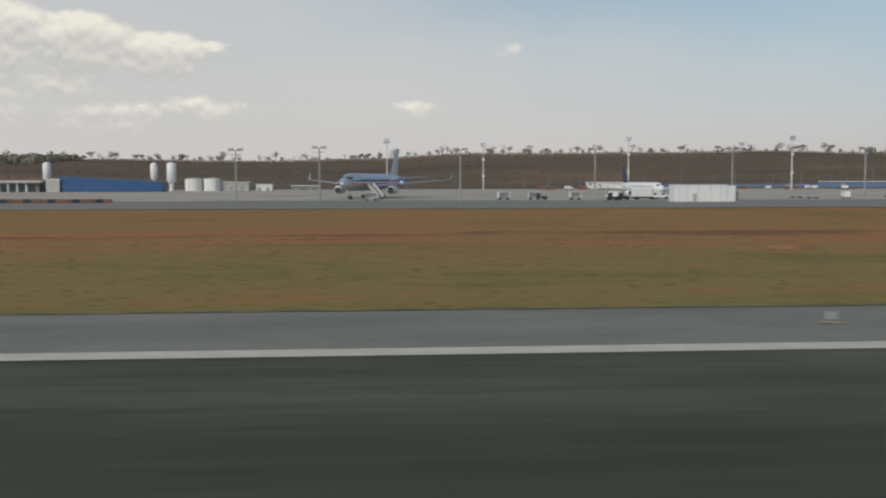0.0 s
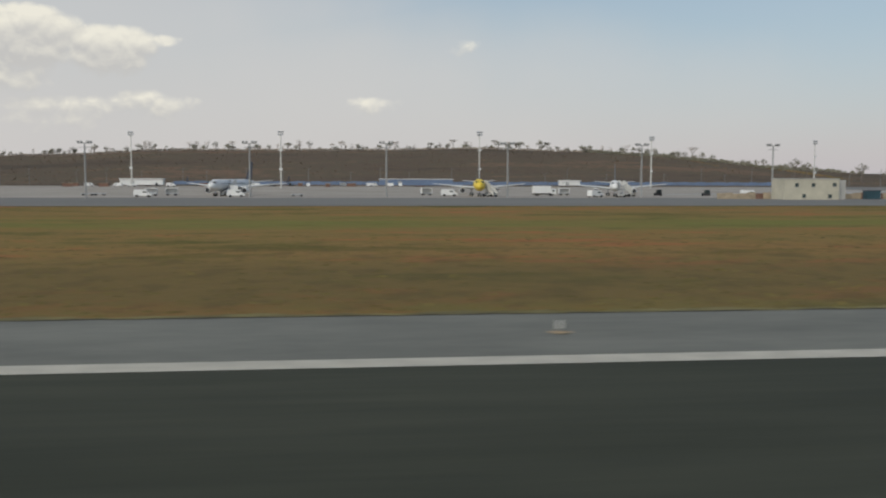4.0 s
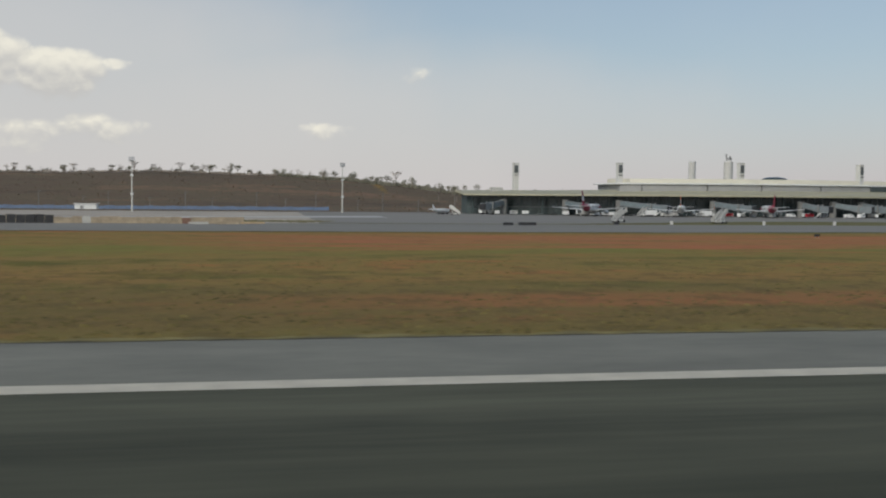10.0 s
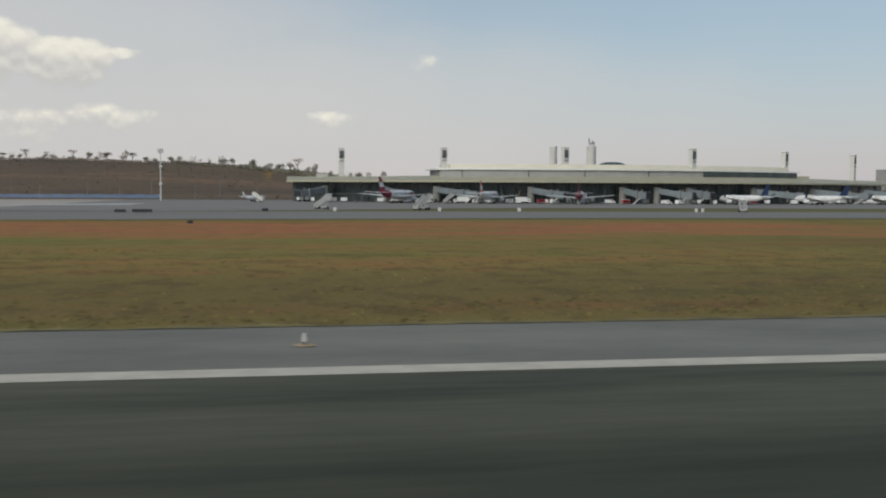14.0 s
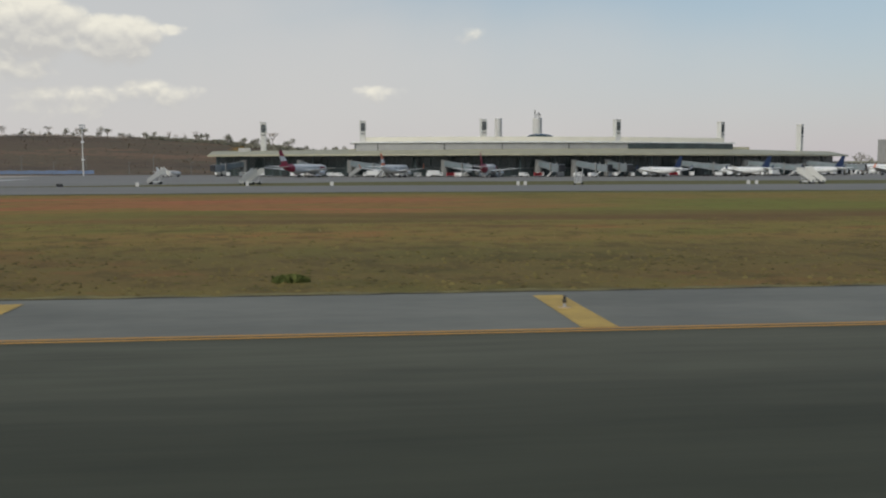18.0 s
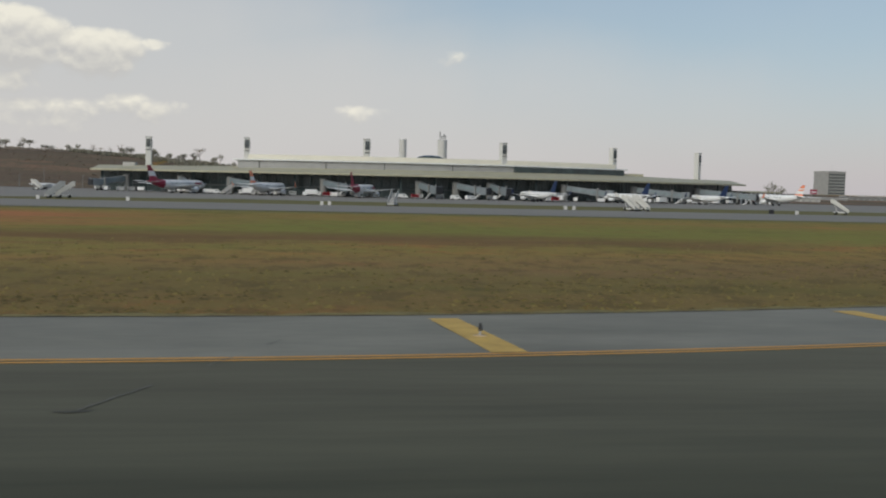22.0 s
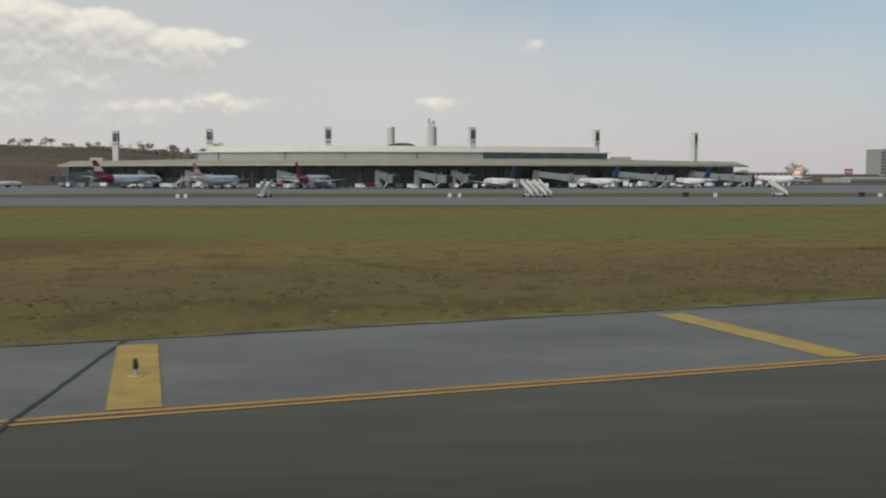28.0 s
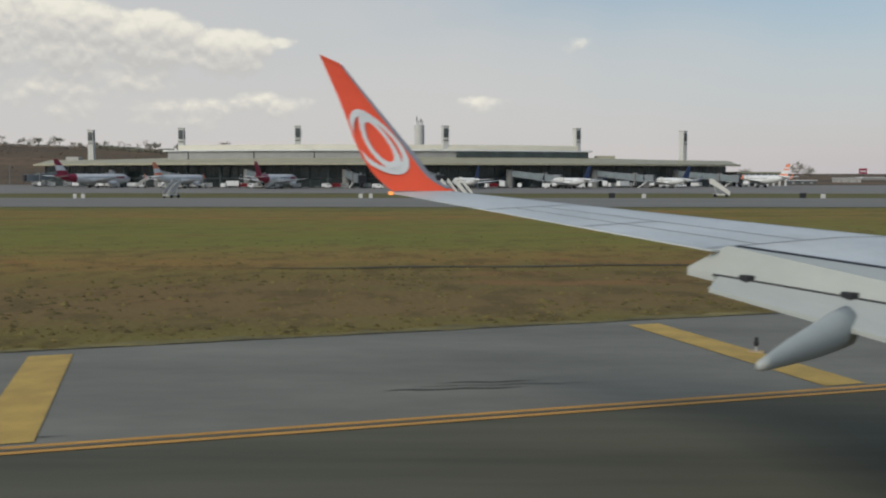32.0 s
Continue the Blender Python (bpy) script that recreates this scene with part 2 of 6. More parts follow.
M = {}
def banded_turf():
    """Mown dry grass: browner near the shoulder, bare red earth in bands, greener where the exit bends off."""
    m = soil("turf", [(0.43, (0.115, 0.105, 0.026)), (0.485, (0.2, 0.145, 0.045)), (0.525, (0.27, 0.165, 0.06)), (0.56, (0.215, 0.16, 0.048)), (0.63, (0.33, 0.14, 0.055))], 9)
    n, l = links(m)
    b = n["Principled BSDF"]
    base = b.inputs["Base Color"].links[0].from_socket
    sep = n.new("ShaderNodeSeparateXYZ")
    pos = n.new("ShaderNodeNewGeometry").outputs["Position"]
    l.new(pos, sep.inputs[0])

    def calc(op, p, q):
        k = n.new("ShaderNodeMath")
        k.operation = op
        for i, v in enumerate((p, q)):
            if isinstance(v, (int, float)):
                k.inputs[i].default_value = v
            else:
                l.new(v, k.inputs[i])
        return k.outputs[0]

    def ramped(value, a, c):
        k = n.new("ShaderNodeMapRange")
        k.interpolation_type = "SMOOTHSTEP"
        k.inputs["From Min"].default_value, k.inputs["From Max"].default_value = a * S, c * S
        l.new(value, k.inputs["Value"])
        return k.outputs[0]

    def band(value, a, c, d, e):
        return calc("MULTIPLY", ramped(value, a, c), calc("SUBTRACT", 1.0, ramped(value, d, e)))

    mp = n.new("ShaderNodeMapping")
    mp.inputs["Scale"].default_value = (0.3, 1, 1)
    l.new(pos, mp.inputs["Vector"])
    t = n.new("ShaderNodeTexNoise")
    t.inputs["Scale"].default_value, t.inputs["Detail"].default_value = 1 / (7 * S), 6
    l.new(mp.outputs[0], t.inputs["Vector"])
    patch = n.new("ShaderNodeMapRange")
    patch.inputs["From Min"].default_value, patch.inputs["From Max"].default_value = 0.36, 0.62
    l.new(t.outputs[0], patch.inputs["Value"])
    mp2 = n.new("ShaderNodeMapping")
    mp2.inputs["Scale"].default_value = (1.5, 1, 1)
    l.new(pos, mp2.inputs["Vector"])
    t2 = n.new("ShaderNodeTexNoise")
    t2.inputs["Scale"].default_value, t2.inputs["Detail"].default_value, t2.inputs["Roughness"].default_value = 1 / (3.6 * S), 8, 0.72
    l.new(mp2.outputs[0], t2.inputs["Vector"])
    mottle = n.new("ShaderNodeMapRange")
    mottle.inputs["From Min"].default_value, mottle.inputs["From Max"].default_value = 0.38, 0.58
    mottle.inputs["To Min"].default_value, mottle.inputs["To Max"].default_value = 0.95, 0.3
    l.new(t2.outputs[0], mottle.inputs["Value"])
    x, y = sep.outputs["X"], sep.outputs["Y"]
    turned = calc("MULTIPLY", calc("MAXIMUM", calc("SUBTRACT", x, 645 * S), 0.0), 0.326)
    near = calc("SUBTRACT", y, turned)
    # the edges of the bands wander
    y = calc("ADD", y, calc("MULTIPLY", calc("SUBTRACT", t.outputs[0], 0.5), 34 * S))
    early = calc("SUBTRACT", 1.0, ramped(x, 60, 130))
    late = band(x, 408, 440, 585, 635)
    red = calc("ADD", calc("MULTIPLY", calc("ADD", band(y, 62, 67, 78, 92), calc("MULTIPLY", band(y, 76, 84, 160, 176), 0.62)), calc("MULTIPLY", early, 0.9)), calc("MULTIPLY", band(y, 86, 104, 142, 165), calc("MULTIPLY", late, 1.25)))
    red = calc("ADD", red, calc("MULTIPLY", band(near, 50, 54, 60, 66), 0.2))
    red = calc("ADD", red, calc("MULTIPLY", band(near, 38, 39.5, 43, 46), calc("MULTIPLY", band(x, 15, 45, 80, 105), 0.6)))
    red = calc("MULTIPLY", calc("MULTIPLY", red, calc("ADD", calc("MULTIPLY", patch.outputs[0], 0.75), 0.25)), 0.8)
    red = calc("ADD", red, calc("MULTIPLY", band(near, 37, 39, 43, 46), calc("MULTIPLY", band(x, 420, 440, 472, 495), 0.4)))
    red = calc("ADD", red, calc("MULTIPLY", band(y, 64.5, 66, 69, 71.5), calc("MULTIPLY", band(x, 721, 724, 729, 733), 0.25)))
    furrow = calc("MULTIPLY", band(y, 75.5, 76.6, 78.5, 80), calc("MULTIPLY", early, 0.55))
    settled = ramped(x, 70, 210)
    green = calc("MULTIPLY", band(y, 34, 40, 175, 200), ramped(x, 330, 560))
    green = calc("MULTIPLY", calc("ADD", green, calc("ADD", calc("MULTIPLY", band(y, 80, 90, 110, 125), settled), calc("MULTIPLY", band(y, 47, 53, 66, 72), band(x, 15, 50, 130, 200)))), calc("MULTIPLY", calc("ADD", calc("MULTIPLY", patch.outputs[0], -0.5), 0.9), mottle.outputs[0]))
    dark = calc("MULTIPLY", calc("MULTIPLY", band(near, 26, 32, 42, 58), ramped(x, 10, 120)), 0.6)
    blot = n.new("ShaderNodeMapRange")
    blot.interpolation_type = "SMOOTHSTEP"
    blot.inputs["From Min"].default_value, blot.inputs["From Max"].default_value = 0.49, 0.6
    l.new(t2.outputs[0], blot.inputs["Value"])
    blotch = calc("MULTIPLY", blot.outputs[0], calc("ADD", calc("MULTIPLY", calc("MULTIPLY", band(near, 28, 31, 50, 80), ramped(x, 20, 160)), 0.3), calc("ADD", calc("MULTIPLY", ramped(x, 330, 480), 0.14), 0.12)))
    verge = band(y, 168, 175, 320, 340)
    lush = calc("MULTIPLY", calc("ADD", band(y, 82, 89, 98, 108), calc("MULTIPLY", band(y, 96, 104, 125, 140), calc("MULTIPLY", ramped(x, 560, 630), 0.8))), calc("MULTIPLY", calc("ADD", calc("MULTIPLY", patch.outputs[0], -0.35), 0.7), settled))
    rim = calc("MULTIPLY", band(near, 28, 29, 30.5, 34), calc("MULTIPLY", mottle.outputs[0], 0.4))
    skew = calc("SUBTRACT", y, calc("MULTIPLY", turned, 0.5))
    worn = calc("MULTIPLY", band(skew, 42, 46, 55, 61), calc("MULTIPLY", ramped(x, 610, 650), calc("ADD", calc("MULTIPLY", patch.outputs[0], 0.4), 0.35)))
    umber = calc("MULTIPLY", band(y, 70, 75, 88, 96), calc("MULTIPLY", band(x, 545, 590, 660, 690), calc("ADD", calc("MULTIPLY", patch.outputs[0], 0.5), 0.35)))
    tan = calc("MULTIPLY", calc("SUBTRACT", 1.0, ramped(x, -20, 110)), 0.45)
    out = base
    for fac, colour in ((tan, (0.23, 0.178, 0.074, 1)), (verge, (0.15, 0.14, 0.06, 1)), (green, (0.2, 0.185, 0.05, 1)), (lush, (0.17, 0.18, 0.042, 1)), (dark, (0.135, 0.102, 0.042, 1)), (worn, (0.2, 0.135, 0.062, 1)), (umber, (0.15, 0.088, 0.04, 1)), (rim, (0.165, 0.16, 0.045, 1)), (red, (0.36, 0.14, 0.066, 1)), (furrow, (0.1, 0.05, 0.03, 1)), (blotch, (0.085, 0.068, 0.028, 1))):
        mix = n.new("ShaderNodeMix")
        mix.data_type = "RGBA"
        l.new(fac, mix.inputs["Factor"])
        l.new(out, mix.inputs["A"])
        mix.inputs["B"].default_value = colour
        out = mix.outputs["Result"]
    l.new(out, b.inputs["Base Color"])
    return m


M["turf"] = banded_turf()
M["edge_grass"] = matte("edge_grass", (0.12, 0.1, 0.033), 0.95, var=0.35, size=1.2, stretch=(0.8, 1, 1), second=(0.17, 0.14, 0.045), bump=0.5, where="World")
M["red_earth"] = matte("red_earth", (0.2, 0.085, 0.04), 0.95, var=0.3, size=0.8, second=(0.28, 0.13, 0.06), bump=0.5, where="World")
# shade painted along the pavement edge, and the earth of the ditch
M["shade_and_earth"] = matte("shade_and_earth", (0.045, 0.04, 0.026), 0.95, var=0.3, size=1, where="World")
# hillside tones, lightened so that they carry the distance haze
M["scrub"] = soil("scrub", [(0.42, (0.09, 0.075, 0.055)), (0.5, (0.135, 0.1, 0.072)), (0.56, (0.118, 0.1, 0.068)), (0.64, (0.205, 0.13, 0.088))], 30, (0.16, 0.6, 1))
M["runway"] = matte("runway", (0.058, 0.062, 0.043), 0.95, var=0.3, size=3, stretch=(0.12, 1, 1), second=(0.095, 0.095, 0.066), bump=0.2, where="World")


def rubbered(m):
    """Tyre rubber: thick where aircraft touch down, in cloudy patches further on. Also darker inward from the edge
    line.
    """
    n, l = links(m)
    b = n["Principled BSDF"]
    b.inputs["Specular IOR Level"].default_value = 0.25
    base = b.inputs["Base Color"].links[0].from_socket
    pos = n.new("ShaderNodeNewGeometry").outputs["Position"]
    sep = n.new("ShaderNodeSeparateXYZ")
    l.new(pos, sep.inputs[0])
    zone = n.new("ShaderNodeMapRange")
    zone.inputs["From Min"].default_value, zone.inputs["From Max"].default_value = 560 * S, 300 * S
    zone.inputs["To Min"].default_value, zone.inputs["To Max"].default_value = -0.3, 0.62
    l.new(sep.outputs["X"], zone.inputs["Value"])
    onset = n.new("ShaderNodeMapRange")
    onset.inputs["From Min"].default_value, onset.inputs["From Max"].default_value = -50 * S, 50 * S
    onset.inputs["To Min"].default_value, onset.inputs["To Max"].default_value = -0.05, 0.62
    l.new(sep.outputs["X"], onset.inputs["Value"])
    touch = n.new("ShaderNodeMath")
    touch.operation = "MINIMUM"
    l.new(zone.outputs[0], touch.inputs[0])
    l.new(onset.outputs[0], touch.inputs[1])
    zone = touch
    mp = n.new("ShaderNodeMapping")
    mp.inputs["Scale"].default_value = (0.14, 1, 1)
    l.new(pos, mp.inputs["Vector"])
    t = n.new("ShaderNodeTexNoise")
    t.inputs["Scale"].default_value, t.inputs["Detail"].default_value = 1 / (2.2 * S), 7
    l.new(mp.outputs[0], t.inputs["Vector"])
    k = n.new("ShaderNodeMapRange")
    k.inputs["From Min"].default_value, k.inputs["From Max"].default_value = 0.45, 0.7
    k.inputs["To Max"].default_value = 0.32
    l.new(t.outputs[0], k.inputs["Value"])
    a = n.new("ShaderNodeMath")
    a.operation, a.use_clamp = "ADD", True
    l.new(zone.outputs[0], a.inputs[0])
    l.new(k.outputs[0], a.inputs[1])
    # distance in from the edge line, which turns off with the exit
    off = n.new("ShaderNodeMath")
    off.operation = "SUBTRACT"
    l.new(sep.outputs["X"], off.inputs[0])
    off.inputs[1].default_value = 645 * S
    pos_part = n.new("ShaderNodeMath")
    pos_part.operation = "MAXIMUM"
    l.new(off.outputs[0], pos_part.inputs[0])
    inward = n.new("ShaderNodeMath")
    inward.operation = "MULTIPLY_ADD"
    l.new(pos_part.outputs[0], inward.inputs[0])
    inward.inputs[1].default_value = -0.29
    l.new(sep.outputs["Y"], inward.inputs[2])
    # the pavement darkens steadily inward from the line
    track = n.new("ShaderNodeMapRange")
    track.interpolation_type = "SMOOTHSTEP"
    track.inputs["From Min"].default_value, track.inputs["From Max"].default_value = 20.5 * S, 10.5 * S
    track.inputs["To Max"].default_value = 0.62
    l.new(inward.outputs[0], track.inputs["Value"])
    darkening = n.new("ShaderNodeMath")
    darkening.operation = "MAXIMUM"
    l.new(a.outputs[0], darkening.inputs[0])
    l.new(track.outputs[0], darkening.inputs[1])
    a = darkening
    mix = n.new("ShaderNodeMix")
    mix.data_type = "RGBA"
    l.new(a.outputs[0], mix.inputs["Factor"])
    l.new(base, mix.inputs["A"])
    mix.inputs["B"].default_value = (0.033, 0.036, 0.023, 1)
    # dust on the margin that no wheel sweeps, past the last crossing
    margin = n.new("ShaderNodeMapRange")
    margin.interpolation_type = "SMOOTHSTEP"
    margin.inputs["From Min"].default_value, margin.inputs["From Max"].default_value = 10.5 * S, 21 * S
    margin.inputs["To Max"].default_value = 0.36
    l.new(inward.outputs[0], margin.inputs["Value"])
    past = n.new("ShaderNodeMapRange")
    past.interpolation_type = "SMOOTHSTEP"
    past.inputs["From Min"].default_value, past.inputs["From Max"].default_value = 560 * S, 615 * S
    l.new(sep.outputs["X"], past.inputs["Value"])
    dusty = n.new("ShaderNodeMath")
    dusty.operation = "MULTIPLY"
    l.new(margin.outputs[0], dusty.inputs[0])
    l.new(past.outputs[0], dusty.inputs[1])
    dust = n.new("ShaderNodeMix")
    dust.data_type = "RGBA"
    l.new(dusty.outputs[0], dust.inputs["Factor"])
    l.new(mix.outputs["Result"], dust.inputs["A"])
    dust.inputs["B"].default_value = (0.135, 0.125, 0.092, 1)
    l.new(dust.outputs["Result"], b.inputs["Base Color"])
    return m


M["runway"] = rubbered(M["runway"])
M["shoulder"] = matte("shoulder", (0.168, 0.165, 0.135), 0.9, var=0.24, size=3.5, stretch=(0.4, 1, 1), bump=0.2, where="World")
M["taxiway"] = matte("taxiway", (0.185, 0.174, 0.15), 0.8, var=0.12, size=14, stretch=(0.15, 1, 1), where="World")
M["apron"] = matte("apron", (0.36, 0.315, 0.255), 0.8, var=0.3, size=11, stretch=(0.3, 1, 1), where="World")
M["asphalt"] = matte("asphalt", (0.2, 0.187, 0.163), 0.8, var=0.14, size=16, stretch=(0.3, 1, 1), where="World")
M["white_line"] = matte("white_line", (0.5, 0.46, 0.37), 0.7, var=0.14, size=0.8, where="World")
M["yellow_line"] = matte("yellow_line", (0.5, 0.26, 0.05), 0.7, var=0.14, size=0.8, where="World")
M["bar_yellow"] = matte("bar_yellow", (0.46, 0.305, 0.07), 0.7, var=0.2, size=0.8, where="World")
M["roof_tan"] = matte("roof_tan", (0.36, 0.34, 0.24), 0.6, var=0.1, size=5)
M["roof_cream"] = matte("roof_cream", (0.6, 0.57, 0.46), 0.6, var=0.06, size=6)
M["concrete"] = matte("concrete", (0.42, 0.41, 0.38), 0.8, var=0.12, size=3)
M["dark_glass"] = matte("dark_glass", (0.045, 0.06, 0.06), 0.25, var=0.3, size=4)
M["dark"] = matte("dark", (0.02, 0.02, 0.022), 0.6, var=0.2, size=1)
M["grey_wall"] = matte("grey_wall", (0.2, 0.2, 0.19), 0.7, var=0.1, size=4)
M["white"] = matte("white", (0.72, 0.72, 0.7), 0.45, var=0.06, size=2)
M["red_paint"] = matte("red_paint", (0.42, 0.02, 0.035), 0.4, var=0.1, size=2)
M["orange_paint"] = matte("orange_paint", (0.85, 0.108, 0.045), 0.4, var=0.08, size=2)
M["maroon_paint"] = matte("maroon_paint", (0.26, 0.018, 0.045), 0.45, var=0.15, size=2)
M["navy_paint"] = matte("navy_paint", (0.012, 0.025, 0.07), 0.4, var=0.1, size=2)
M["yellow_paint"] = matte("yellow_paint", (0.7, 0.52, 0.06), 0.45, var=0.08, size=2)
M["blue_paint"] = matte("blue_paint", (0.03, 0.09, 0.22), 0.5, var=0.12, size=6)
M["blue_fence"] = matte("blue_fence", (0.13, 0.18, 0.28), 0.6, var=0.15, size=6)
M["silver"] = matte("silver", (0.5, 0.53, 0.58), 0.35, metal=0.6, var=0.08, size=3)
M["wing_white"] = matte("wing_white", (0.49, 0.52, 0.515), 0.5, var=0.09, size=1.2, second=(0.54, 0.565, 0.56))
M["flap_grey"] = matte("flap_grey", (0.41, 0.43, 0.4), 0.5, var=0.08, size=0.8, stretch=(1, 0.2, 1))
M["rubber"] = matte("rubber", (0.015, 0.015, 0.015), 0.8, var=0.2, size=0.4)
M["panel_beige"] = matte("panel_beige", (0.33, 0.27, 0.19), 0.8, var=0.3, size=1.5)
M["brick_red"] = matte("brick_red", (0.17, 0.095, 0.068), 0.85, var=0.3, size=2)
# both foliage colours are paled to put the haze of distance into them
M["leaf"] = matte("leaf", (0.25, 0.24, 0.18), 0.8, var=0.3, size=2, second=(0.31, 0.29, 0.22))
M["leaf_dry_hazed"] = matte("leaf_dry_hazed", (0.47, 0.41, 0.35), 0.85, var=0.4, size=2)


def thin_leaves(m):
    """Lets some light through the leaves."""
    n, l = links(m)
    b = n["Principled BSDF"]
    tr = n.new("ShaderNodeBsdfTranslucent")
    l.new(b.inputs["Base Color"].links[0].from_socket, tr.inputs["Color"])
    mix = n.new("ShaderNodeMixShader")
    mix.inputs[0].default_value = 0.3
    l.new(b.outputs[0], mix.inputs[1])
    l.new(tr.outputs[0], mix.inputs[2])
    l.new(mix.outputs[0], n["Material Output"].inputs["Surface"])


thin_leaves(M["leaf"])
thin_leaves(M["leaf_dry_hazed"])
M["bark"] = matte("bark", (0.24, 0.2, 0.17), 0.9, var=0.3, size=0.6)
M["sign_yellow"] = matte("sign_yellow", (0.62, 0.42, 0.03), 0.45, var=0.05, size=1)
M["pad"] = matte("pad", (0.42, 0.31, 0.18), 0.85, var=0.25, size=0.5)
# colour of a window-pane reflection, laid on the pavement
M["pane_reflection"] = matte("pane_reflection", (0.112, 0.112, 0.098), 0.9, var=0.15, size=1, stretch=(0.2, 1, 1), where="World")
M["rubber_marks"] = matte("rubber_marks", (0.046, 0.046, 0.038), 0.9, var=0.5, size=3, stretch=(0.1, 1, 1), where="World")
M["beacon"] = glowing("beacon", (1.0, 0.3, 0.06), 1.3)
M["pale_concrete"] = matte("pale_concrete", (0.55, 0.54, 0.5), 0.7, var=0.08, size=3)
M["bridge_grey"] = matte("bridge_grey", (0.17, 0.19, 0.2), 0.5, var=0.1, size=2)
M["office_grey"] = matte("office_grey", (0.3, 0.3, 0.29), 0.7, var=0.1, size=4)
M["fin_orange"] = matte("fin_orange", (0.72, 0.24, 0.13), 0.45, var=0.3, size=1.5)
M["facade"] = matte("facade", (0.05, 0.07, 0.07), 0.6, var=0.25, size=4)
M["tunnel_glass"] = matte("tunnel_glass", (0.16, 0.2, 0.21), 0.4, var=0.2, size=2)
M["seam_grey"] = matte("seam_grey", (0.28, 0.3, 0.32), 0.6, var=0.1, size=1)
M["house_wall"] = matte("house_wall", (0.46, 0.43, 0.34), 0.8, var=0.14, size=3)
M["teal_paint"] = matte("teal_paint", (0.025, 0.06, 0.075), 0.6, var=0.2, size=2)
M["dark_steel"] = matte("dark_steel", (0.09, 0.1, 0.1), 0.6, var=0.15, size=1)
M["steel"] = matte("steel", (0.4, 0.41, 0.42), 0.45, metal=0.3, var=0.1, size=1)


# ---- building blocks ----
def part(name, bm, material, parent=None, label="", smooth=False):
    """Links a bmesh, in full-size metres, as one mesh object under a thing or a part."""
    bmesh.ops.recalc_face_normals(bm, faces=bm.faces)
    me = bpy.data.meshes.new(name)
    bmesh.ops.scale(bm, vec=(S, S, S), verts=bm.verts)
    if smooth:
        for f in bm.faces:
            f.smooth = True
    bm.to_mesh(me)
    bm.free()
    me.materials.append(material)
    ob = new(name, me)
    if parent is not None:
        ob.parent = parent
    if label:
        ob["label"] = label
    return ob


def thing(name, x, y, z, turn, label, category, group="", kind=""):
    """An empty at the base of a thing, to hold its parts."""
    ob = new(name)
    ob.empty_display_size = 0.1
    ob.matrix_basis = pose(x * S, y * S, z * S, 0, 0, turn)
    return tagged(ob, label, category, group, kind)


def box(bm, x0, x1, y0, y1, z0, z1):
    v = [bm.verts.new((x, y, z)) for z in (z0, z1) for x, y in ((x0, y0), (x1, y0), (x1, y1), (x0, y1))]
    for f in ((0, 3, 2, 1), (4, 5, 6, 7), (0, 1, 5, 4), (1, 2, 6, 5), (2, 3, 7, 6), (3, 0, 4, 7)):
        bm.faces.new([v[i] for i in f])
    return bm


def boxm(*a):
    return box(bmesh.new(), *a)


def bevelled(x0, x1, y0, y1, z0, z1, r):
    bm = boxm(x0, x1, y0, y1, z0, z1)
    bmesh.ops.bevel(bm, geom=list(bm.edges), offset=r, segments=2, affect="EDGES", profile=0.6)
    return bm


def tube(bm, p, q, r0, r1=None, n=8, caps=True):
    """A tapered tube from p to q."""
    p, q = Vector(p), Vector(q)
    r1 = r0 if r1 is None else r1
    d = (q - p).normalized()
    a = d.orthogonal().normalized()
    b = d.cross(a)
    rings = []
    for c, r in ((p, r0), (q, r1)):
        rings.append([bm.verts.new(c + (a * math.cos(2 * math.pi * i / n) + b * math.sin(2 * math.pi * i / n)) * r) for i in range(n)])
    for i in range(n):
        j = (i + 1) % n
        bm.faces.new((rings[0][i], rings[0][j], rings[1][j], rings[1][i]))
    if caps:
        bm.faces.new(rings[0][::-1])
        bm.faces.new(rings[1])
    return bm


def loft(bm, rings, close=True, caps=True):
    """Faces between rings of points."""
    vs = [[bm.verts.new(p) for p in r] for r in rings]
    n = len(vs[0])
    for a, b in zip(vs, vs[1:]):
        for i in range(n if close else n - 1):
            j = (i + 1) % n
            bm.faces.new((a[i], a[j], b[j], b[i]))
    if caps:
        bm.faces.new(vs[0][::-1])
        bm.faces.new(vs[-1])
    return bm


# ---- ground ----
def bend(x):
    """How far the pavement edges have turned off at x."""
    u = (x - 645) / 10
    return 10 * (u if u > 30 else math.log1p(math.exp(u)))


def line_y(x):
    return 21.7 + 0.29 * bend(x)


def edge_y(x):
    return 28.9 + 0.326 * bend(x)


def smooth_step(a, b, v):
    t = min(1, max(0, (v - a) / (b - a)))
    return t * t * (3 - 2 * t)


def ridge(x):
    """Height of the hill's crest over the apron."""
    pts = ((-900, 14), (-420, 20), (-310, 21), (-130, 19), (-40, 21), (60, 26), (240, 27), (330, 29), (420, 27), (480, 24), (530, 20), (590, 13), (700, 8), (900, 5))
    for (a, ha), (b, hb) in zip(pts, pts[1:]):
        if x <= b:
            return ha + (hb - ha) * smooth_step(a, b, max(x, a))
    return 5


def ground_z(x, y):
    z = -1.6 * min(1, max(0, (y - 29) / 207))
    if y > 560:
        rise = smooth_step(570, 880, y)
        z += ridge(x) * rise * (1.0 + 0.05 * math.sin(x * 0.031) * (1 - rise)) + 1.6 * rise
        if y > 900:
            z -= min(y - 900, 600) * 0.02
    return z


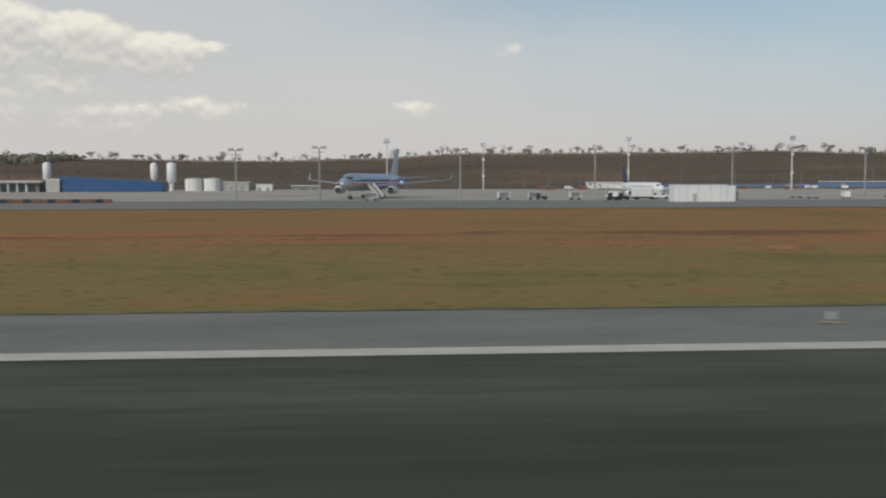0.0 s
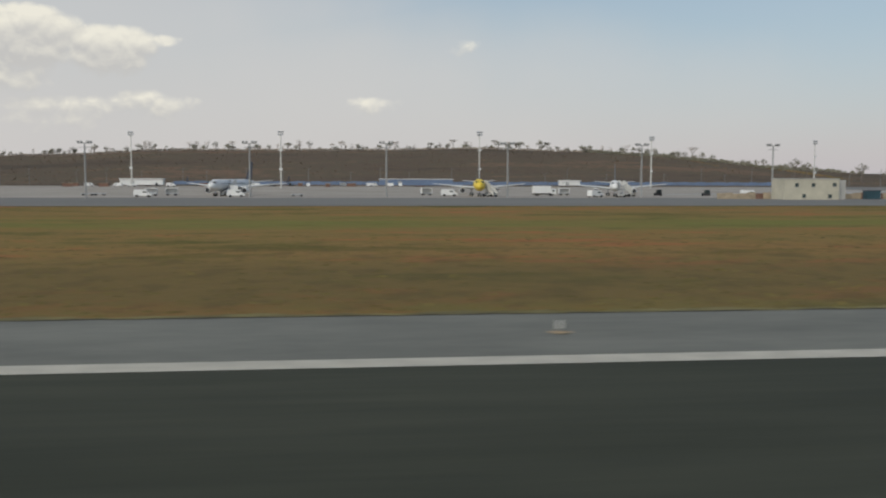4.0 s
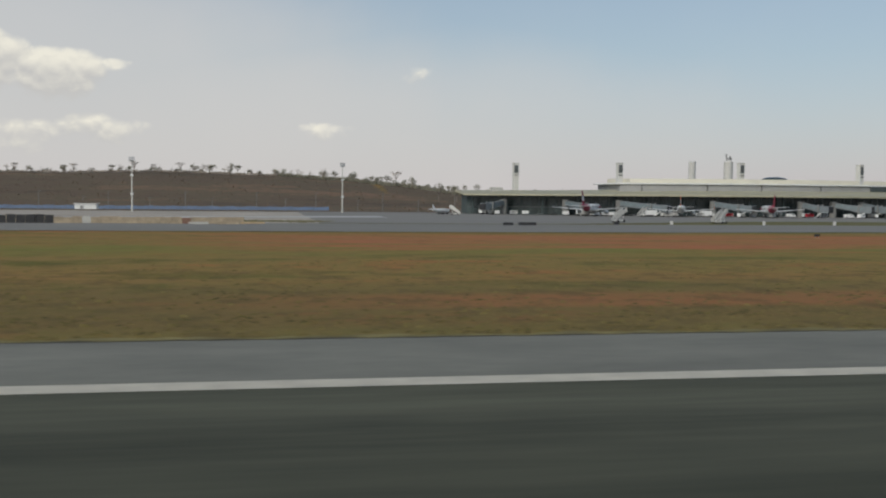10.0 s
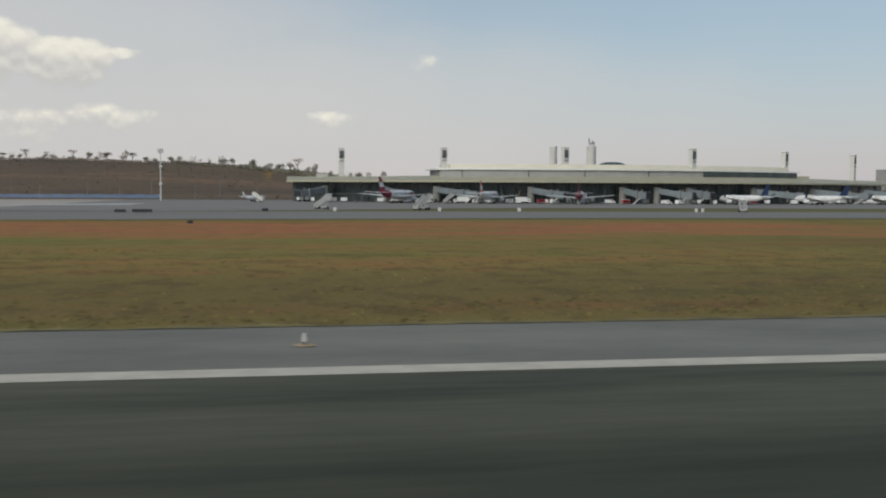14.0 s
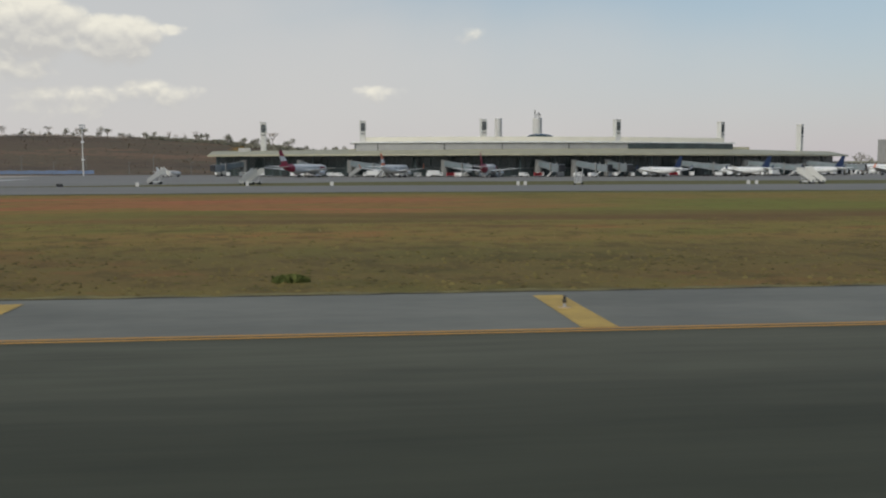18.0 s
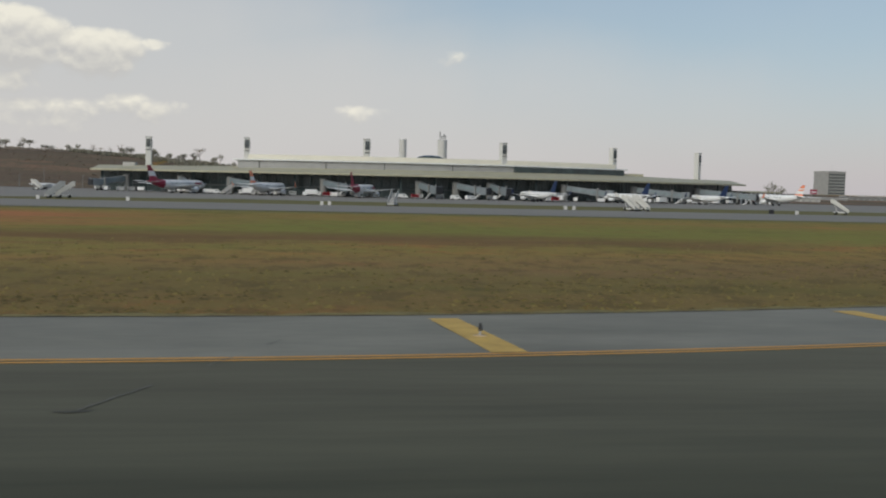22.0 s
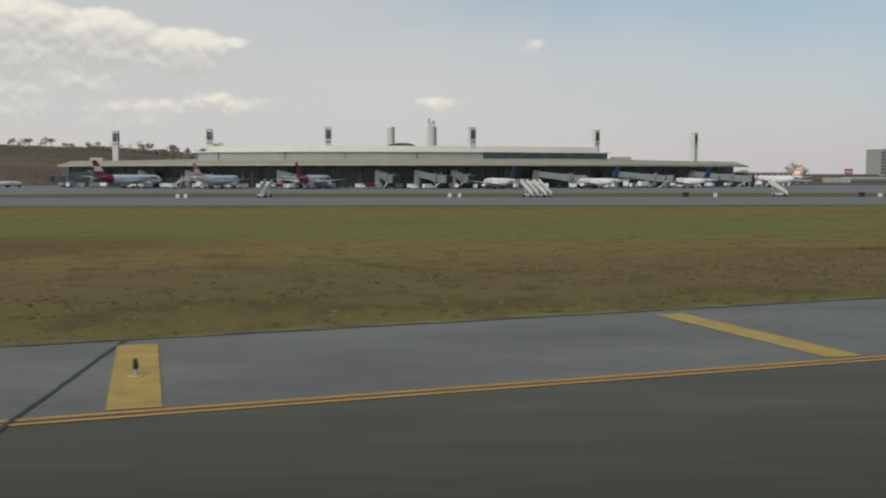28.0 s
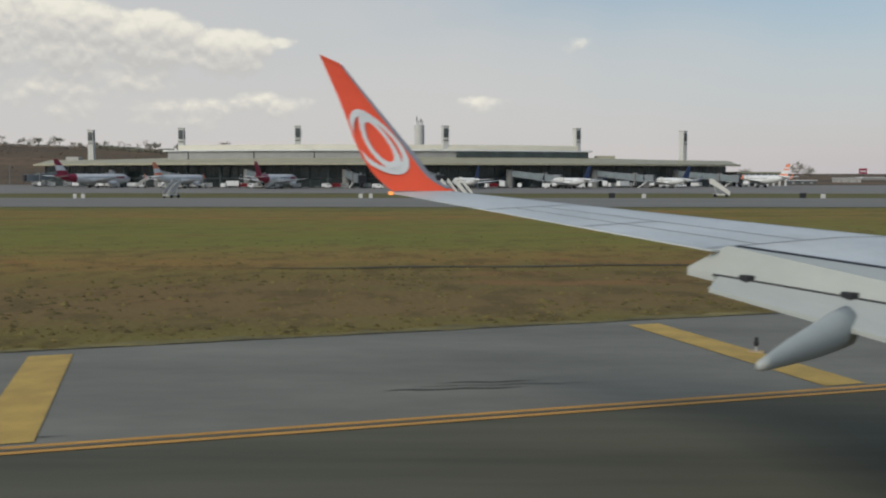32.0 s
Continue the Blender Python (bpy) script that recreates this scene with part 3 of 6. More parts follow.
def sheet(xs, ys, lift=0.0, height=ground_z):
    """A grid over the ground; ys may be functions of x."""
    bm = bmesh.new()
    rows = []
    for x in xs:
        row = []
        for y in ys:
            yy = y(x) if callable(y) else y
            row.append(bm.verts.new((x, yy, height(x, yy) + lift)))
        rows.append(row)
    for a, b in zip(rows, rows[1:]):
        for i in range(len(ys) - 1):
            bm.faces.new((a[i], b[i], b[i + 1], a[i + 1]))
    return bm


def steps(a, b, n):
    return [a + (b - a) * i / n for i in range(n + 1)]


gx = [-6500, -4000, -2400, -1500] + steps(-1000, 1500, 100) + [2000, 2800, 4000, 6500]
gy = [-6500, -2500, -900, -300, -100, 0, 20, 29, 60, 110, 170, 236, 300, 400, 500, 560] + steps(580, 900, 16) + [1000, 1150, 1300, 1500, 2200, 3500, 6500]
ground = part("ground", sheet(gx, gy, -0.06), M["turf"], smooth=True)
tagged(ground, "dry grass and red earth beside the runway", "ground", kind="structure")
lx = steps(-420, 630, 42) + steps(635, 760, 50) + steps(780, 1100, 8)
runway = part("runway", sheet(lx, [-60, -20, 0, line_y], 0.0), M["runway"])
tagged(runway, "dark rubber-stained asphalt runway", "runway", kind="structure")
shoulder = part("shoulder", sheet(lx, [line_y, lambda x: (line_y(x) + edge_y(x)) / 2, edge_y], 0.004), M["shoulder"])
tagged(shoulder, "grey-blue asphalt shoulder of the runway", "shoulder", kind="structure")

fringe_x = steps(-60, 640, 1400) + steps(640.25, 800, 640)


def fringe(x, base, amount, scale):
    return base + amount * (math.sin(x * 3.1 * scale) * 0.3 + math.sin(x * 1.27 * scale + 1) * 0.4 + math.sin(x * 7.7 * scale + 2) * 0.3)


# thin dark strip that paints the shadow between pavement and grass
edge_shadow = part("pavement_lip", sheet(fringe_x, [lambda x: edge_y(x) - 0.1 + fringe(x, 0, 0.05, 1), lambda x: edge_y(x) + 0.12], 0.012), M["shade_and_earth"], ground)
strip_grass = part("edge_grass", sheet(fringe_x, [lambda x: edge_y(x) + fringe(x, -0.02, 0.14, 1.3), lambda x: edge_y(x) + fringe(x, 0.5, 0.4, 0.7)], 0.02), M["edge_grass"], ground)
def taxi_edge(x):
    return 169 + 16 * smooth_step(480, 600, x)


taxi = part("taxiway", sheet(steps(-700, 1500, 88), [taxi_edge, 205, 236, lambda x: 256 + 6 * smooth_step(480, 600, x)], 0.01), M["taxiway"])
tagged(taxi, "grey asphalt taxiway beyond the grass", "taxiway", kind="structure")


def verge_y(x):
    return 262 + 58 * smooth_step(486, 620, x)


ap = part("apron", sheet(steps(-700, 440, 40), [256, 300, 400, 545], 0.012), M["apron"])
tagged(ap, "pale concrete parking apron", "apron", kind="structure")
ap2 = part("apron", sheet(steps(440, 1500, 60), [verge_y, 330, 400, 480, 566], 0.012), M["asphalt"])
tagged(ap2, "grey asphalt apron before the terminal", "apron", kind="structure")
hx = steps(300, 470, 12)
hatch = part("apron_patch", sheet(hx, [lambda x: 300 + (x - 300) * 0.35, lambda x: 306 + (x - 300) * 0.55], 0.03), M["concrete"])
tagged(hatch, "bright concrete strip set in the apron", "pavement", kind="structure")


# ---- runway markings ----
def strip(x0, x1, c, w, n, lift):
    return sheet(steps(x0, x1, n), [lambda x: line_y(x) + c - w / 2, lambda x: line_y(x) + c + w / 2], lift)


part("edge_line", strip(-410, 570.5, 0, 0.95, 60, 0.012), M["white_line"], runway, "solid white runway edge line")
part("edge_line", strip(570.5, 900, -0.2, 0.17, 110, 0.012), M["yellow_line"], runway, "yellow double edge line")
part("edge_line", strip(570.5, 900, 0.14, 0.17, 110, 0.012), M["yellow_line"], runway, "yellow double edge line")
for xb in (550.1, 564.6, 578.5, 594.7, 609.8, 624.7, 639.6, 654.7, 669.4, 684.4, 699.35, 714.25, 729.3, 744.2, 759.1, 774):
    sl = 2.3 * min(1, max(0, (xb - 595) / 120))
    yb, yt = line_y(xb) + (0.23 if xb > 571 else 0.5), edge_y(xb - sl) - 1.0
    lean = 0.12 * sl
    bm = bmesh.new()
    q = [bm.verts.new((x, y, ground_z(x, y) + 0.02)) for x, y in ((xb - 0.47, yb), (xb + 0.47, yb + lean), (xb + 0.47 - sl, yt + lean), (xb - 0.47 - sl, yt))]
    bm.faces.new(q)
    part("shoulder_bar", bm, M["bar_yellow"], shoulder)


def ragged(points, w, name, mat, parent, lift=0.018):
    """A ragged band along a line of points."""
    bm = bmesh.new()
    left, right = [], []
    for i, (x, y) in enumerate(points):
        k = w * (0.85 + 0.3 * random.random())
        left.append(bm.verts.new((x - k / 2, y, ground_z(x, y) + lift)))
        right.append(bm.verts.new((x + k / 2, y, ground_z(x, y) + lift)))
    for i in range(len(points) - 1):
        bm.faces.new((left[i], right[i], right[i + 1], left[i + 1]))
    return part(name, bm, mat, parent)


ragged([(683.3 - 1.15 * i / 40 + random.uniform(-0.02, 0.02), 18 + 23.6 * i / 40) for i in range(41)], 0.1, "crack", M["rubber_marks"], shoulder)


def smear(x0, x1, line, w, name, mat, parent, lift, n=40):
    """A ragged band that runs along x, thinning out at its ends."""
    bm = bmesh.new()
    rows = []
    for i, x in enumerate(steps(x0, x1, n)):
        k = w * min(1, 0.15 + 4 * i / n, 0.15 + 4 * (n - i) / n) * random.uniform(0.6, 1.2)
        y = line(x)
        rows.append([bm.verts.new((x, q, ground_z(x, q) + lift)) for q in (y - k / 2, y + k / 2)])
    for p, q in zip(rows, rows[1:]):
        bm.faces.new((p[0], q[0], q[1], p[1]))
    return part(name, bm, mat, parent)


# broken pale line that paints a reflection in the window pane
for start, stop in ((0, 7), (12, 16), (20, 23)):
    ragged([(630.6 + 3.6 * i / 24 + random.uniform(-0.04, 0.04), 17.4 + 8.4 * i / 24) for i in range(start, stop)], 0.045, "crack", M["pane_reflection"], shoulder)
mound = bmesh.new()
loft(mound, [[(-5.9 + k * 2.3 * math.cos(a) * (1 + 0.2 * math.sin(3 * a)), 57.8 + k * 0.9 * math.sin(a), ground_z(0, 57.8) - 0.06 + z) for a in [2 * math.pi * i / 18 for i in range(18)]] for k, z in ((1.0, -0.02), (0.8, 0.1), (0.5, 0.2), (0.15, 0.24))])
part("soil_mound", mound, M["red_earth"], ground, "low mound of red earth", smooth=True)
smear(406, 446, lambda x: 282 + 2 * math.sin(x * 0.3), 36.0, "earth_patch", M["edge_grass"], ground, 0.045, 50)
smear(711, 744, lambda x: 73.6 + 0.1 * (x - 716) + 0.2 * math.sin(x * 0.7), 0.7, "ditch", M["shade_and_earth"], ground, -0.03, 70)
# tyre scuffs; the last one is the foot of the painted pane reflection
for x0, y0, length, wide in ((720.0, 46.0, 2.8, 0.1), (721.0, 46.7, 2.2, 0.07), (720.6, 46.35, 3.6, 0.05), (713.5, 42.5, 1.6, 0.05), (703.8, 41.9, 1.4, 0.05), (630.2, 17.3, 0.7, 0.14)):
    smear(x0, x0 + length, lambda x: y0 + 0.12 * (x - x0) + 0.04 * math.sin(5 * x), wide, "scuff", M["rubber_marks"], shoulder, 0.016, 14)
# ---- edge lights, sign, markers ----
def edge_light(x, y, blue):
    t = thing("edge_light", x, y, ground_z(x, y), 0, "dark-topped taxiway edge light on a short stem" if blue else "white runway edge light on a sandy concrete pad", "edge light", "edge lights")
    bm = bmesh.new()
    if blue:
        tube(bm, (0, 0, 0), (0, 0, 0.04), 0.2, 0.18, 12)
    else:
        bmesh.ops.create_circle(bm, cap_ends=True, segments=14, radius=0.27)
        for v in bm.verts:
            v.co.z = 0.03
            v.co.x *= 1.1
    part("pad", bm, M["pad"], t)
    bm = bmesh.new()
    tube(bm, (0, 0, 0.02), (0, 0, 0.22 if not blue else 0.25), 0.04 if not blue else 0.035, n=8)
    part("stem", bm, M["steel"] if blue else M["dark_steel"], t)
    bm = bmesh.new()
    z = 0.22 if not blue else 0.25
    tube(bm, (0, 0, z - 0.1), (0, 0, z), 0.05, 0.065, 10)
    tube(bm, (0, 0, z), (0, 0, z + 0.12), 0.055, 0.035, 10)
    part("lamp", bm, M["dark"] if blue else M["pale_concrete"], t)
    return t


first = edge_light(-73.5, 25.3, False)
for x in (-18.8, 34.5, 89.2, 144.5, 200, 255.1, 309.5, 364, 418, 472, 525.6):
    copy_thing(first, pose(x * S, 25.3 * S, 0))
copy_thing(first, pose(578.5 * S, 24.6 * S, 0))
second = edge_light(594.6, 25.3, True)
for x, y in ((639.3, 25.9), (683.65, 36.5), (728.75, 50.3), (773, 64)):
    copy_thing(second, pose(x * S, y * S, ground_z(x, y) * S))

sign = thing("direction_sign", 563.7, 39.6, ground_z(0, 39.6), -2, "yellow lit direction sign with black letters on two legs", "sign")
part("panel", bevelled(-0.66, 0.66, -0.06, 0.06, 0.3, 1.08, 0.02), M["sign_yellow"], sign)
part("frame", boxm(0.66, 0.78, -0.1, 0.14, 0.26, 1.0), M["dark"], sign)
for x in (-0.45, 0.45):
    part("leg", boxm(x - 0.03, x + 0.03, -0.03, 0.03, 0.0, 0.3), M["steel"], sign)
cu = bpy.data.curves.new("legend", "FONT")
cu.body, cu.size, cu.extrude, cu.align_x = "RAMP", 0.42 * S, 0.004 * S, "LEFT"
cu.materials.append(M["dark"])
txt = new("legend", cu)
txt.parent = sign
txt.matrix_basis = pose(-0.34 * S, -0.068 * S, 0.54 * S, 90, 0, 0) @ Matrix.Diagonal((0.8, 1, 1, 1))
bm = bmesh.new()
box(bm, -0.54, -0.36, -0.072, -0.064, 0.66, 0.72)
v = [bm.verts.new(p) for p in ((-0.62, -0.07, 0.69), (-0.5, -0.07, 0.8), (-0.5, -0.07, 0.58))]
bm.faces.new(v)
part("arrow", bm, M["dark"], sign)


def marker_post(x, y, h, mat, label):
    t = thing("marker_post", x, y, ground_z(x, y), 0, label, "post", "marker posts")
    part("post", tube(bmesh.new(), (0, 0, 0), (0, 0, h), 0.05, 0.04, 8), mat, t)
    part("cap", tube(bmesh.new(), (0, 0, h), (0, 0, h + 0.1), 0.06, 0.03, 8), M["sign_yellow"], t)


marker_post(370.5, 104, 0.9, M["white"], "white marker post in the grass")


def low_sign(x, y, w, h, mat, label, group):
    t = thing("guidance_sign", x, y, ground_z(x, y), 0, label, "sign", group)
    part("panel", bevelled(-w / 2, w / 2, -0.12, 0.12, 0.2, 0.2 + h, 0.03), mat, t)
    for k in (-0.35, 0.35):
        part("leg", boxm(k * w - 0.05, k * w + 0.05, -0.05, 0.05, 0, 0.2), M["steel"], t)


low_sign(423, 240, 5.6, 0.4, M["pad"], "long low yellow-brown barrier at the apron corner", "taxiway signs")
board = thing("guidance_sign", 387, 144, ground_z(387, 144), 82, "long guidance sign, yellow in front and dark behind", "sign", "taxiway signs")
for x in (-1.55, 1.55):
    part("panel", bevelled(x - 1.45, x + 1.45, -0.1, 0.06, 0.2, 0.9, 0.03), M["dark"], board)
    part("face", boxm(x - 1.38, x + 1.38, 0.06, 0.09, 0.25, 0.85), M["sign_yellow"], board, "yellow lit face")
    for k in (-1.1, 1.1):
        part("leg", boxm(x + k - 0.05, x + k + 0.05, -0.06, 0.04, 0, 0.2), M["steel"], board)
low_sign(486.5, 237, 2.6, 0.7, M["dark"], "long dark back of a guidance sign", "taxiway signs")
low_sign(491.5, 237, 4.6, 0.75, M["dark"], "long dark back of a guidance sign", "taxiway signs")
low_sign(512, 138, 0.8, 0.4, M["dark"], "dark back of a guidance sign in the grass", "taxiway signs")
low_sign(520, 250, 1.6, 0.8, M["dark"], "dark back of a guidance sign", "taxiway signs")
for x, y, w in ((538, 255, 1.1), (566, 255, 1.1), (588, 255, 1.2), (637.3, 251, 1.1), (639.2, 251, 1.1), (703.2, 255, 1.3), (705.6, 255, 1.1), (770.3, 255, 1.3), (812.9, 255, 1.5), (843, 256, 1.5)):
    low_sign(x, y, w * 0.75, 1.0, M["pale_concrete"], "white box on the grass strip before the apron", "white boxes")
for x, y in ((762.7, 255), (808.1, 255)):
    low_sign(x, y, 1.5, 1.2, M["dark"], "dark box on the grass strip before the apron", "white boxes")


# ---- light masts ----
def tall_mast(h):
    t = thing("floodlight_mast", 0, 0, 0, 0, "tall white floodlight mast with a lamp rack on top", "floodlight", "tall floodlight masts")
    part("pole", tube(bmesh.new(), (0, 0, 0), (0, 0, h - 0.8), 0.42, 0.22, 10), M["pale_concrete"], t)
    bm = bmesh.new()
    for z in (h - 1.7, h - 0.5):
        box(bm, -1.35, 1.35, -0.1, 0.1, z, z + 0.14)
    for x in (-1.3, 0, 1.2):
        box(bm, x, x + 0.1, -0.1, 0.1, h - 1.7, h - 0.4)
    part("lamp_rack", bm, M["steel"], t)
    for z in (h - 1.5, h - 0.3):
        for x in (-1.1, -0.37, 0.37, 1.1):
            part("lamp", bevelled(x - 0.3, x + 0.3, -0.5, -0.1, z, z + 0.6, 0.06), M["steel"], t)
    for z in (h * 0.32, h * 0.66):
        bm = boxm(-0.75, 0.75, -0.6, 0.6, z, z + 0.12)
        box(bm, -0.75, 0.75, -0.62, -0.56, z, z + 0.9)
        part("landing", bm, M["white"], t)
    return t


mast0 = tall_mast(26.2)
mast0.matrix_basis = pose(173.1 * S, 456 * S, -1.6 * S)
for x, y, z in ((-24.5, 449.5, 22.7), (27.7, 509.8, 23.1), (99.8, 485.5, 25.3), (266, 451.8, 25.1), (360.2, 480.7, 24.6), (462.6, 506.2, 24.3)):
    copy_thing(mast0, pose(x * S, y * S, (z - 25.7 - 0.6) * S, 0, 0, random.uniform(-20, 20)))


def low_mast(h):
    t = thing("apron_lamp", 0, 0, 0, 0, "grey apron lamp post with two cross arms of lamps", "lamp post", "apron lamp posts")
    part("pole", tube(bmesh.new(), (0, 0, 0), (0, 0, h), 0.27, 0.17, 8), M["office_grey"], t)
    bm = bmesh.new()
    box(bm, -1.7, 1.7, -0.07, 0.07, h - 0.1, h + 0.05)
    box(bm, -1.4, 1.4, -0.06, 0.06, h - 1.1, h - 0.97)
    part("cross_arm", bm, M["office_grey"], t)
    for x in (-1.55, -0.75, 0.75, 1.55):
        part("lamp", bevelled(x - 0.28, x + 0.28, -0.35, 0.25, h + 0.05, h + 0.55, 0.06), M["office_grey"], t)
    return t


lamp0 = low_mast(13.6)
lamp0.matrix_basis = pose(-45 * S, 246 * S, -1.6 * S)
for x, top in ((-66, 11), (-9, 11.3), (26.2, 11.5), (62.8, 11.8), (99, 12), (135.3, 12), (175, 12.4), (209.2, 12.7), (240.5, 12.7), (276.3, 12.6), (312.5, 12.8), (349.6, 12.9)):
    copy_thing(lamp0, pose(x * S, 246 * S, (-1.6 + (top - 12.0) * 0.6) * S))


# ---- aircraft ----
def body_rings(length, r, zc, n=20):
    """Rings of a fuselage from the nose at x = 0 back to x = -length."""
    prof = ((0.0, 0.05, -0.25), (0.012, 0.35, -0.2), (0.035, 0.62, -0.13), (0.07, 0.86, -0.05), (0.115, 1.0, 0), (0.62, 1.0, 0), (0.74, 0.9, 0.1), (0.86, 0.6, 0.32), (0.95, 0.3, 0.5), (1.0, 0.1, 0.6))
    out = []
    for f, k, dz in prof:
        out.append([(-f * length, k * r * math.cos(a), zc + dz * r + k * r * math.sin(a)) for a in [2 * math.pi * i / n for i in range(n)]])
    return out


def foil(root_le, root_c, root_t, tip_le, tip_c, tip_t, axis="z"):
    """A thin tapered slab with a rounded front: points are leading edges, chords run to -x."""
    rings = []
    for le, c, th in ((root_le, root_c, root_t), (tip_le, tip_c, tip_t)):
        ring = []
        for u, w in ((0, 0), (0.06, 0.5), (0.3, 1), (0.7, 0.6), (1, 0.06), (1, -0.06), (0.7, -0.6), (0.3, -1), (0.06, -0.5)):
            d = w * th / 2
            ring.append((le[0] - u * c, le[1] + (d if axis == "y" else 0), le[2] + (d if axis == "z" else 0)))
        rings.append(ring)
    return loft(bmesh.new(), rings)


def airliner(label, length, r, body, fin, nose=None, high=False, engines=True, span=None, stripe=None, belly=None, winglet=True, tail=None):
    """An airliner with its nose at the origin, pointing along +x, standing on its wheels."""
    t = thing("airliner", 0, 0, 0, 0, label, "airplane", "parked airliners")
    zc = r * 1.95
    half = (span or length * 0.9) / 2
    rings = body_rings(length, r, zc)
    fus = part("fuselage", loft(bmesh.new(), rings), body, t, smooth=True)
    if nose:
        part("nose_cone", loft(bmesh.new(), [[(x + 0.03, y * 1.012, zc + (z - zc) * 1.012) for x, y, z in ring] for ring in rings[:5]]), nose, t, smooth=True)
    if stripe:
        for k, m in enumerate(stripe):
            bm = bmesh.new()
            z = zc + r * (0.12 - 0.16 * k)
            for s in (-1, 1):
                y = s * (math.sqrt(r * r - (z - zc) ** 2) + 0.03)
                box(bm, -length * 0.84, -length * 0.06, min(y, y - s * 0.2), max(y, y - s * 0.2), z - r * 0.08, z + r * 0.08)
            part("stripe", bm, m, t)
    if belly:
        part("belly", loft(bmesh.new(), [[(x, y * 1.008, min(z, zc - 0.35 * r) - 0.02) for x, y, z in ring] for ring in rings[4:6]]), belly, t, smooth=True)
    bm = bmesh.new()
    for s in (-1, 1):
        box(bm, -length * 0.062, -length * 0.04, min(s * 0.1, s * 0.66) * r, max(s * 0.1, s * 0.66) * r, zc + 0.34 * r, zc + 0.62 * r)
    part("windscreen", bm, M["dark_glass"], t)
    part("fin", foil((-length * 0.8, 0, zc + 0.7 * r), length * 0.15, 0.45, (-length * 0.935, 0, zc + 0.7 * r + length * 0.165), length * 0.06, 0.2, "y"), fin, t)
    zt = zc + 0.45 * r
    for s in (-1, 1):
        if tail == "high":
            part("tailplane", foil((-length * 0.93, 0, zc + 0.7 * r + length * 0.155), length * 0.07, 0.3, (-length * 0.97, s * length * 0.13, zc + 0.7 * r + length * 0.155), length * 0.035, 0.12), body, t)
        else:
            part("tailplane", foil((-length * 0.87, s * 0.3, zt), length * 0.1, 0.35, (-length * 0.96, s * length * 0.185, zt + 0.5), length * 0.04, 0.12), body, t)
        if high:
            w = part("wing", foil((-length * 0.4, 0, zc + r * 0.98), length * 0.095, 0.5, (-length * 0.42, s * half, zc + r * 1.05), length * 0.05, 0.2), body, t)
        else:
            w = part("wing", foil((-length * 0.36, s * r * 0.5, zc - r * 0.55), length * 0.19, 0.8, (-length * 0.57, s * half, zc - r * 0.55 + half * 0.09), length * 0.045, 0.16), body, t)
            if winglet:
                part("winglet", foil((-length * 0.57, s * half, zc - r * 0.55 + half * 0.09), length * 0.042, 0.12, (-length * 0.615, s * (half + 0.35), zc - r * 0.55 + half * 0.09 + 2.0), length * 0.016, 0.06, "y"), fin, w)
        if engines:
            ex, ey, ez, er = (-length * 0.34, s * half * 0.36, zc - r * 0.95, r * 0.5)
            if high:
                ex, ey, ez, er = -length * 0.36, s * half * 0.32, zc + r * 0.75, r * 0.34
            e = part("engine", loft(bmesh.new(), [[(ex - u, ey + k * er * math.cos(a), ez + k * er * math.sin(a)) for a in [2 * math.pi * i / 14 for i in range(14)]] for u, k in ((0, 0.86), (0.15, 1.0), (length * 0.05, 1.0), (length * 0.09, 0.72), (length * 0.11, 0.4))]), body, t, smooth=True)
            part("intake", loft(bmesh.new(), [[(ex + u, ey + 0.8 * er * math.cos(a), ez + 0.8 * er * math.sin(a)) for a in [2 * math.pi * i / 14 for i in range(14)]] for u in (0.03, -0.2)]), M["dark"], e)
            if not high:
                part("pylon", boxm(ex - length * 0.1, ex - length * 0.03, ey - 0.12, ey + 0.12, ez + er * 0.7, zc - r * 0.45), body, t)
    for x, y in ((-length * 0.12, 0), (-length * 0.5, -r * 1.3), (-length * 0.5, r * 1.3)):
        g = part("gear_leg", tube(bmesh.new(), (x, y, 0.4), (x, y, zc - r * 0.6), 0.14, n=8), M["steel"], t)
        for k in (-0.32, 0.32):
            part("wheel", tube(bmesh.new(), (x, y + k - 0.15, 0.5), (x, y + k + 0.15, 0.5), 0.5, n=12), M["rubber"], g)
    return t


def stand(t, nose, tail, z=None):
    """Put an airliner with its nose and tail over two places of the plan."""
    turn = math.degrees(math.atan2(nose[1] - tail[1], nose[0] - tail[0]))
    t.matrix_basis = pose(nose[0] * S, nose[1] * S, (ground_z(*nose) if z is None else z) * S, 0, 0, turn)
    return t


def fin_band(t, length, r, a, b, mat, name="fin_mark"):
    """A painted band round the fin between two heights, 0 at its foot and 1 at its tip."""
    zc = r * 1.95

    def edge(k):
        return (-length * (0.8 + 0.135 * k), 0, zc + 0.7 * r + length * 0.165 * k), length * (0.15 - 0.09 * k), 0.45 - 0.25 * k + 0.05

    part(name, foil(*edge(a), *edge(b), "y"), mat, [c for c in t.children if c.name.startswith("fin")][0])


def side_lettering(t, length, r, x0, x1, mat, n=4):
    """Unreadable airline lettering as plain bars on both sides."""
    zc = r * 1.95
    for sgn in (-1, 1):
        bm = bmesh.new()
        for i in range(n):
            a = x0 + (x1 - x0) * i / n
            y = sgn * r * 0.985
            box(bm, -length * (a + 0.82 * (x1 - x0) / n), -length * a, min(y, y + sgn * 0.05), max(y, y + sgn * 0.05), zc + 0.05 * r, zc + 0.5 * r)
        part("lettering", bm, mat, t)


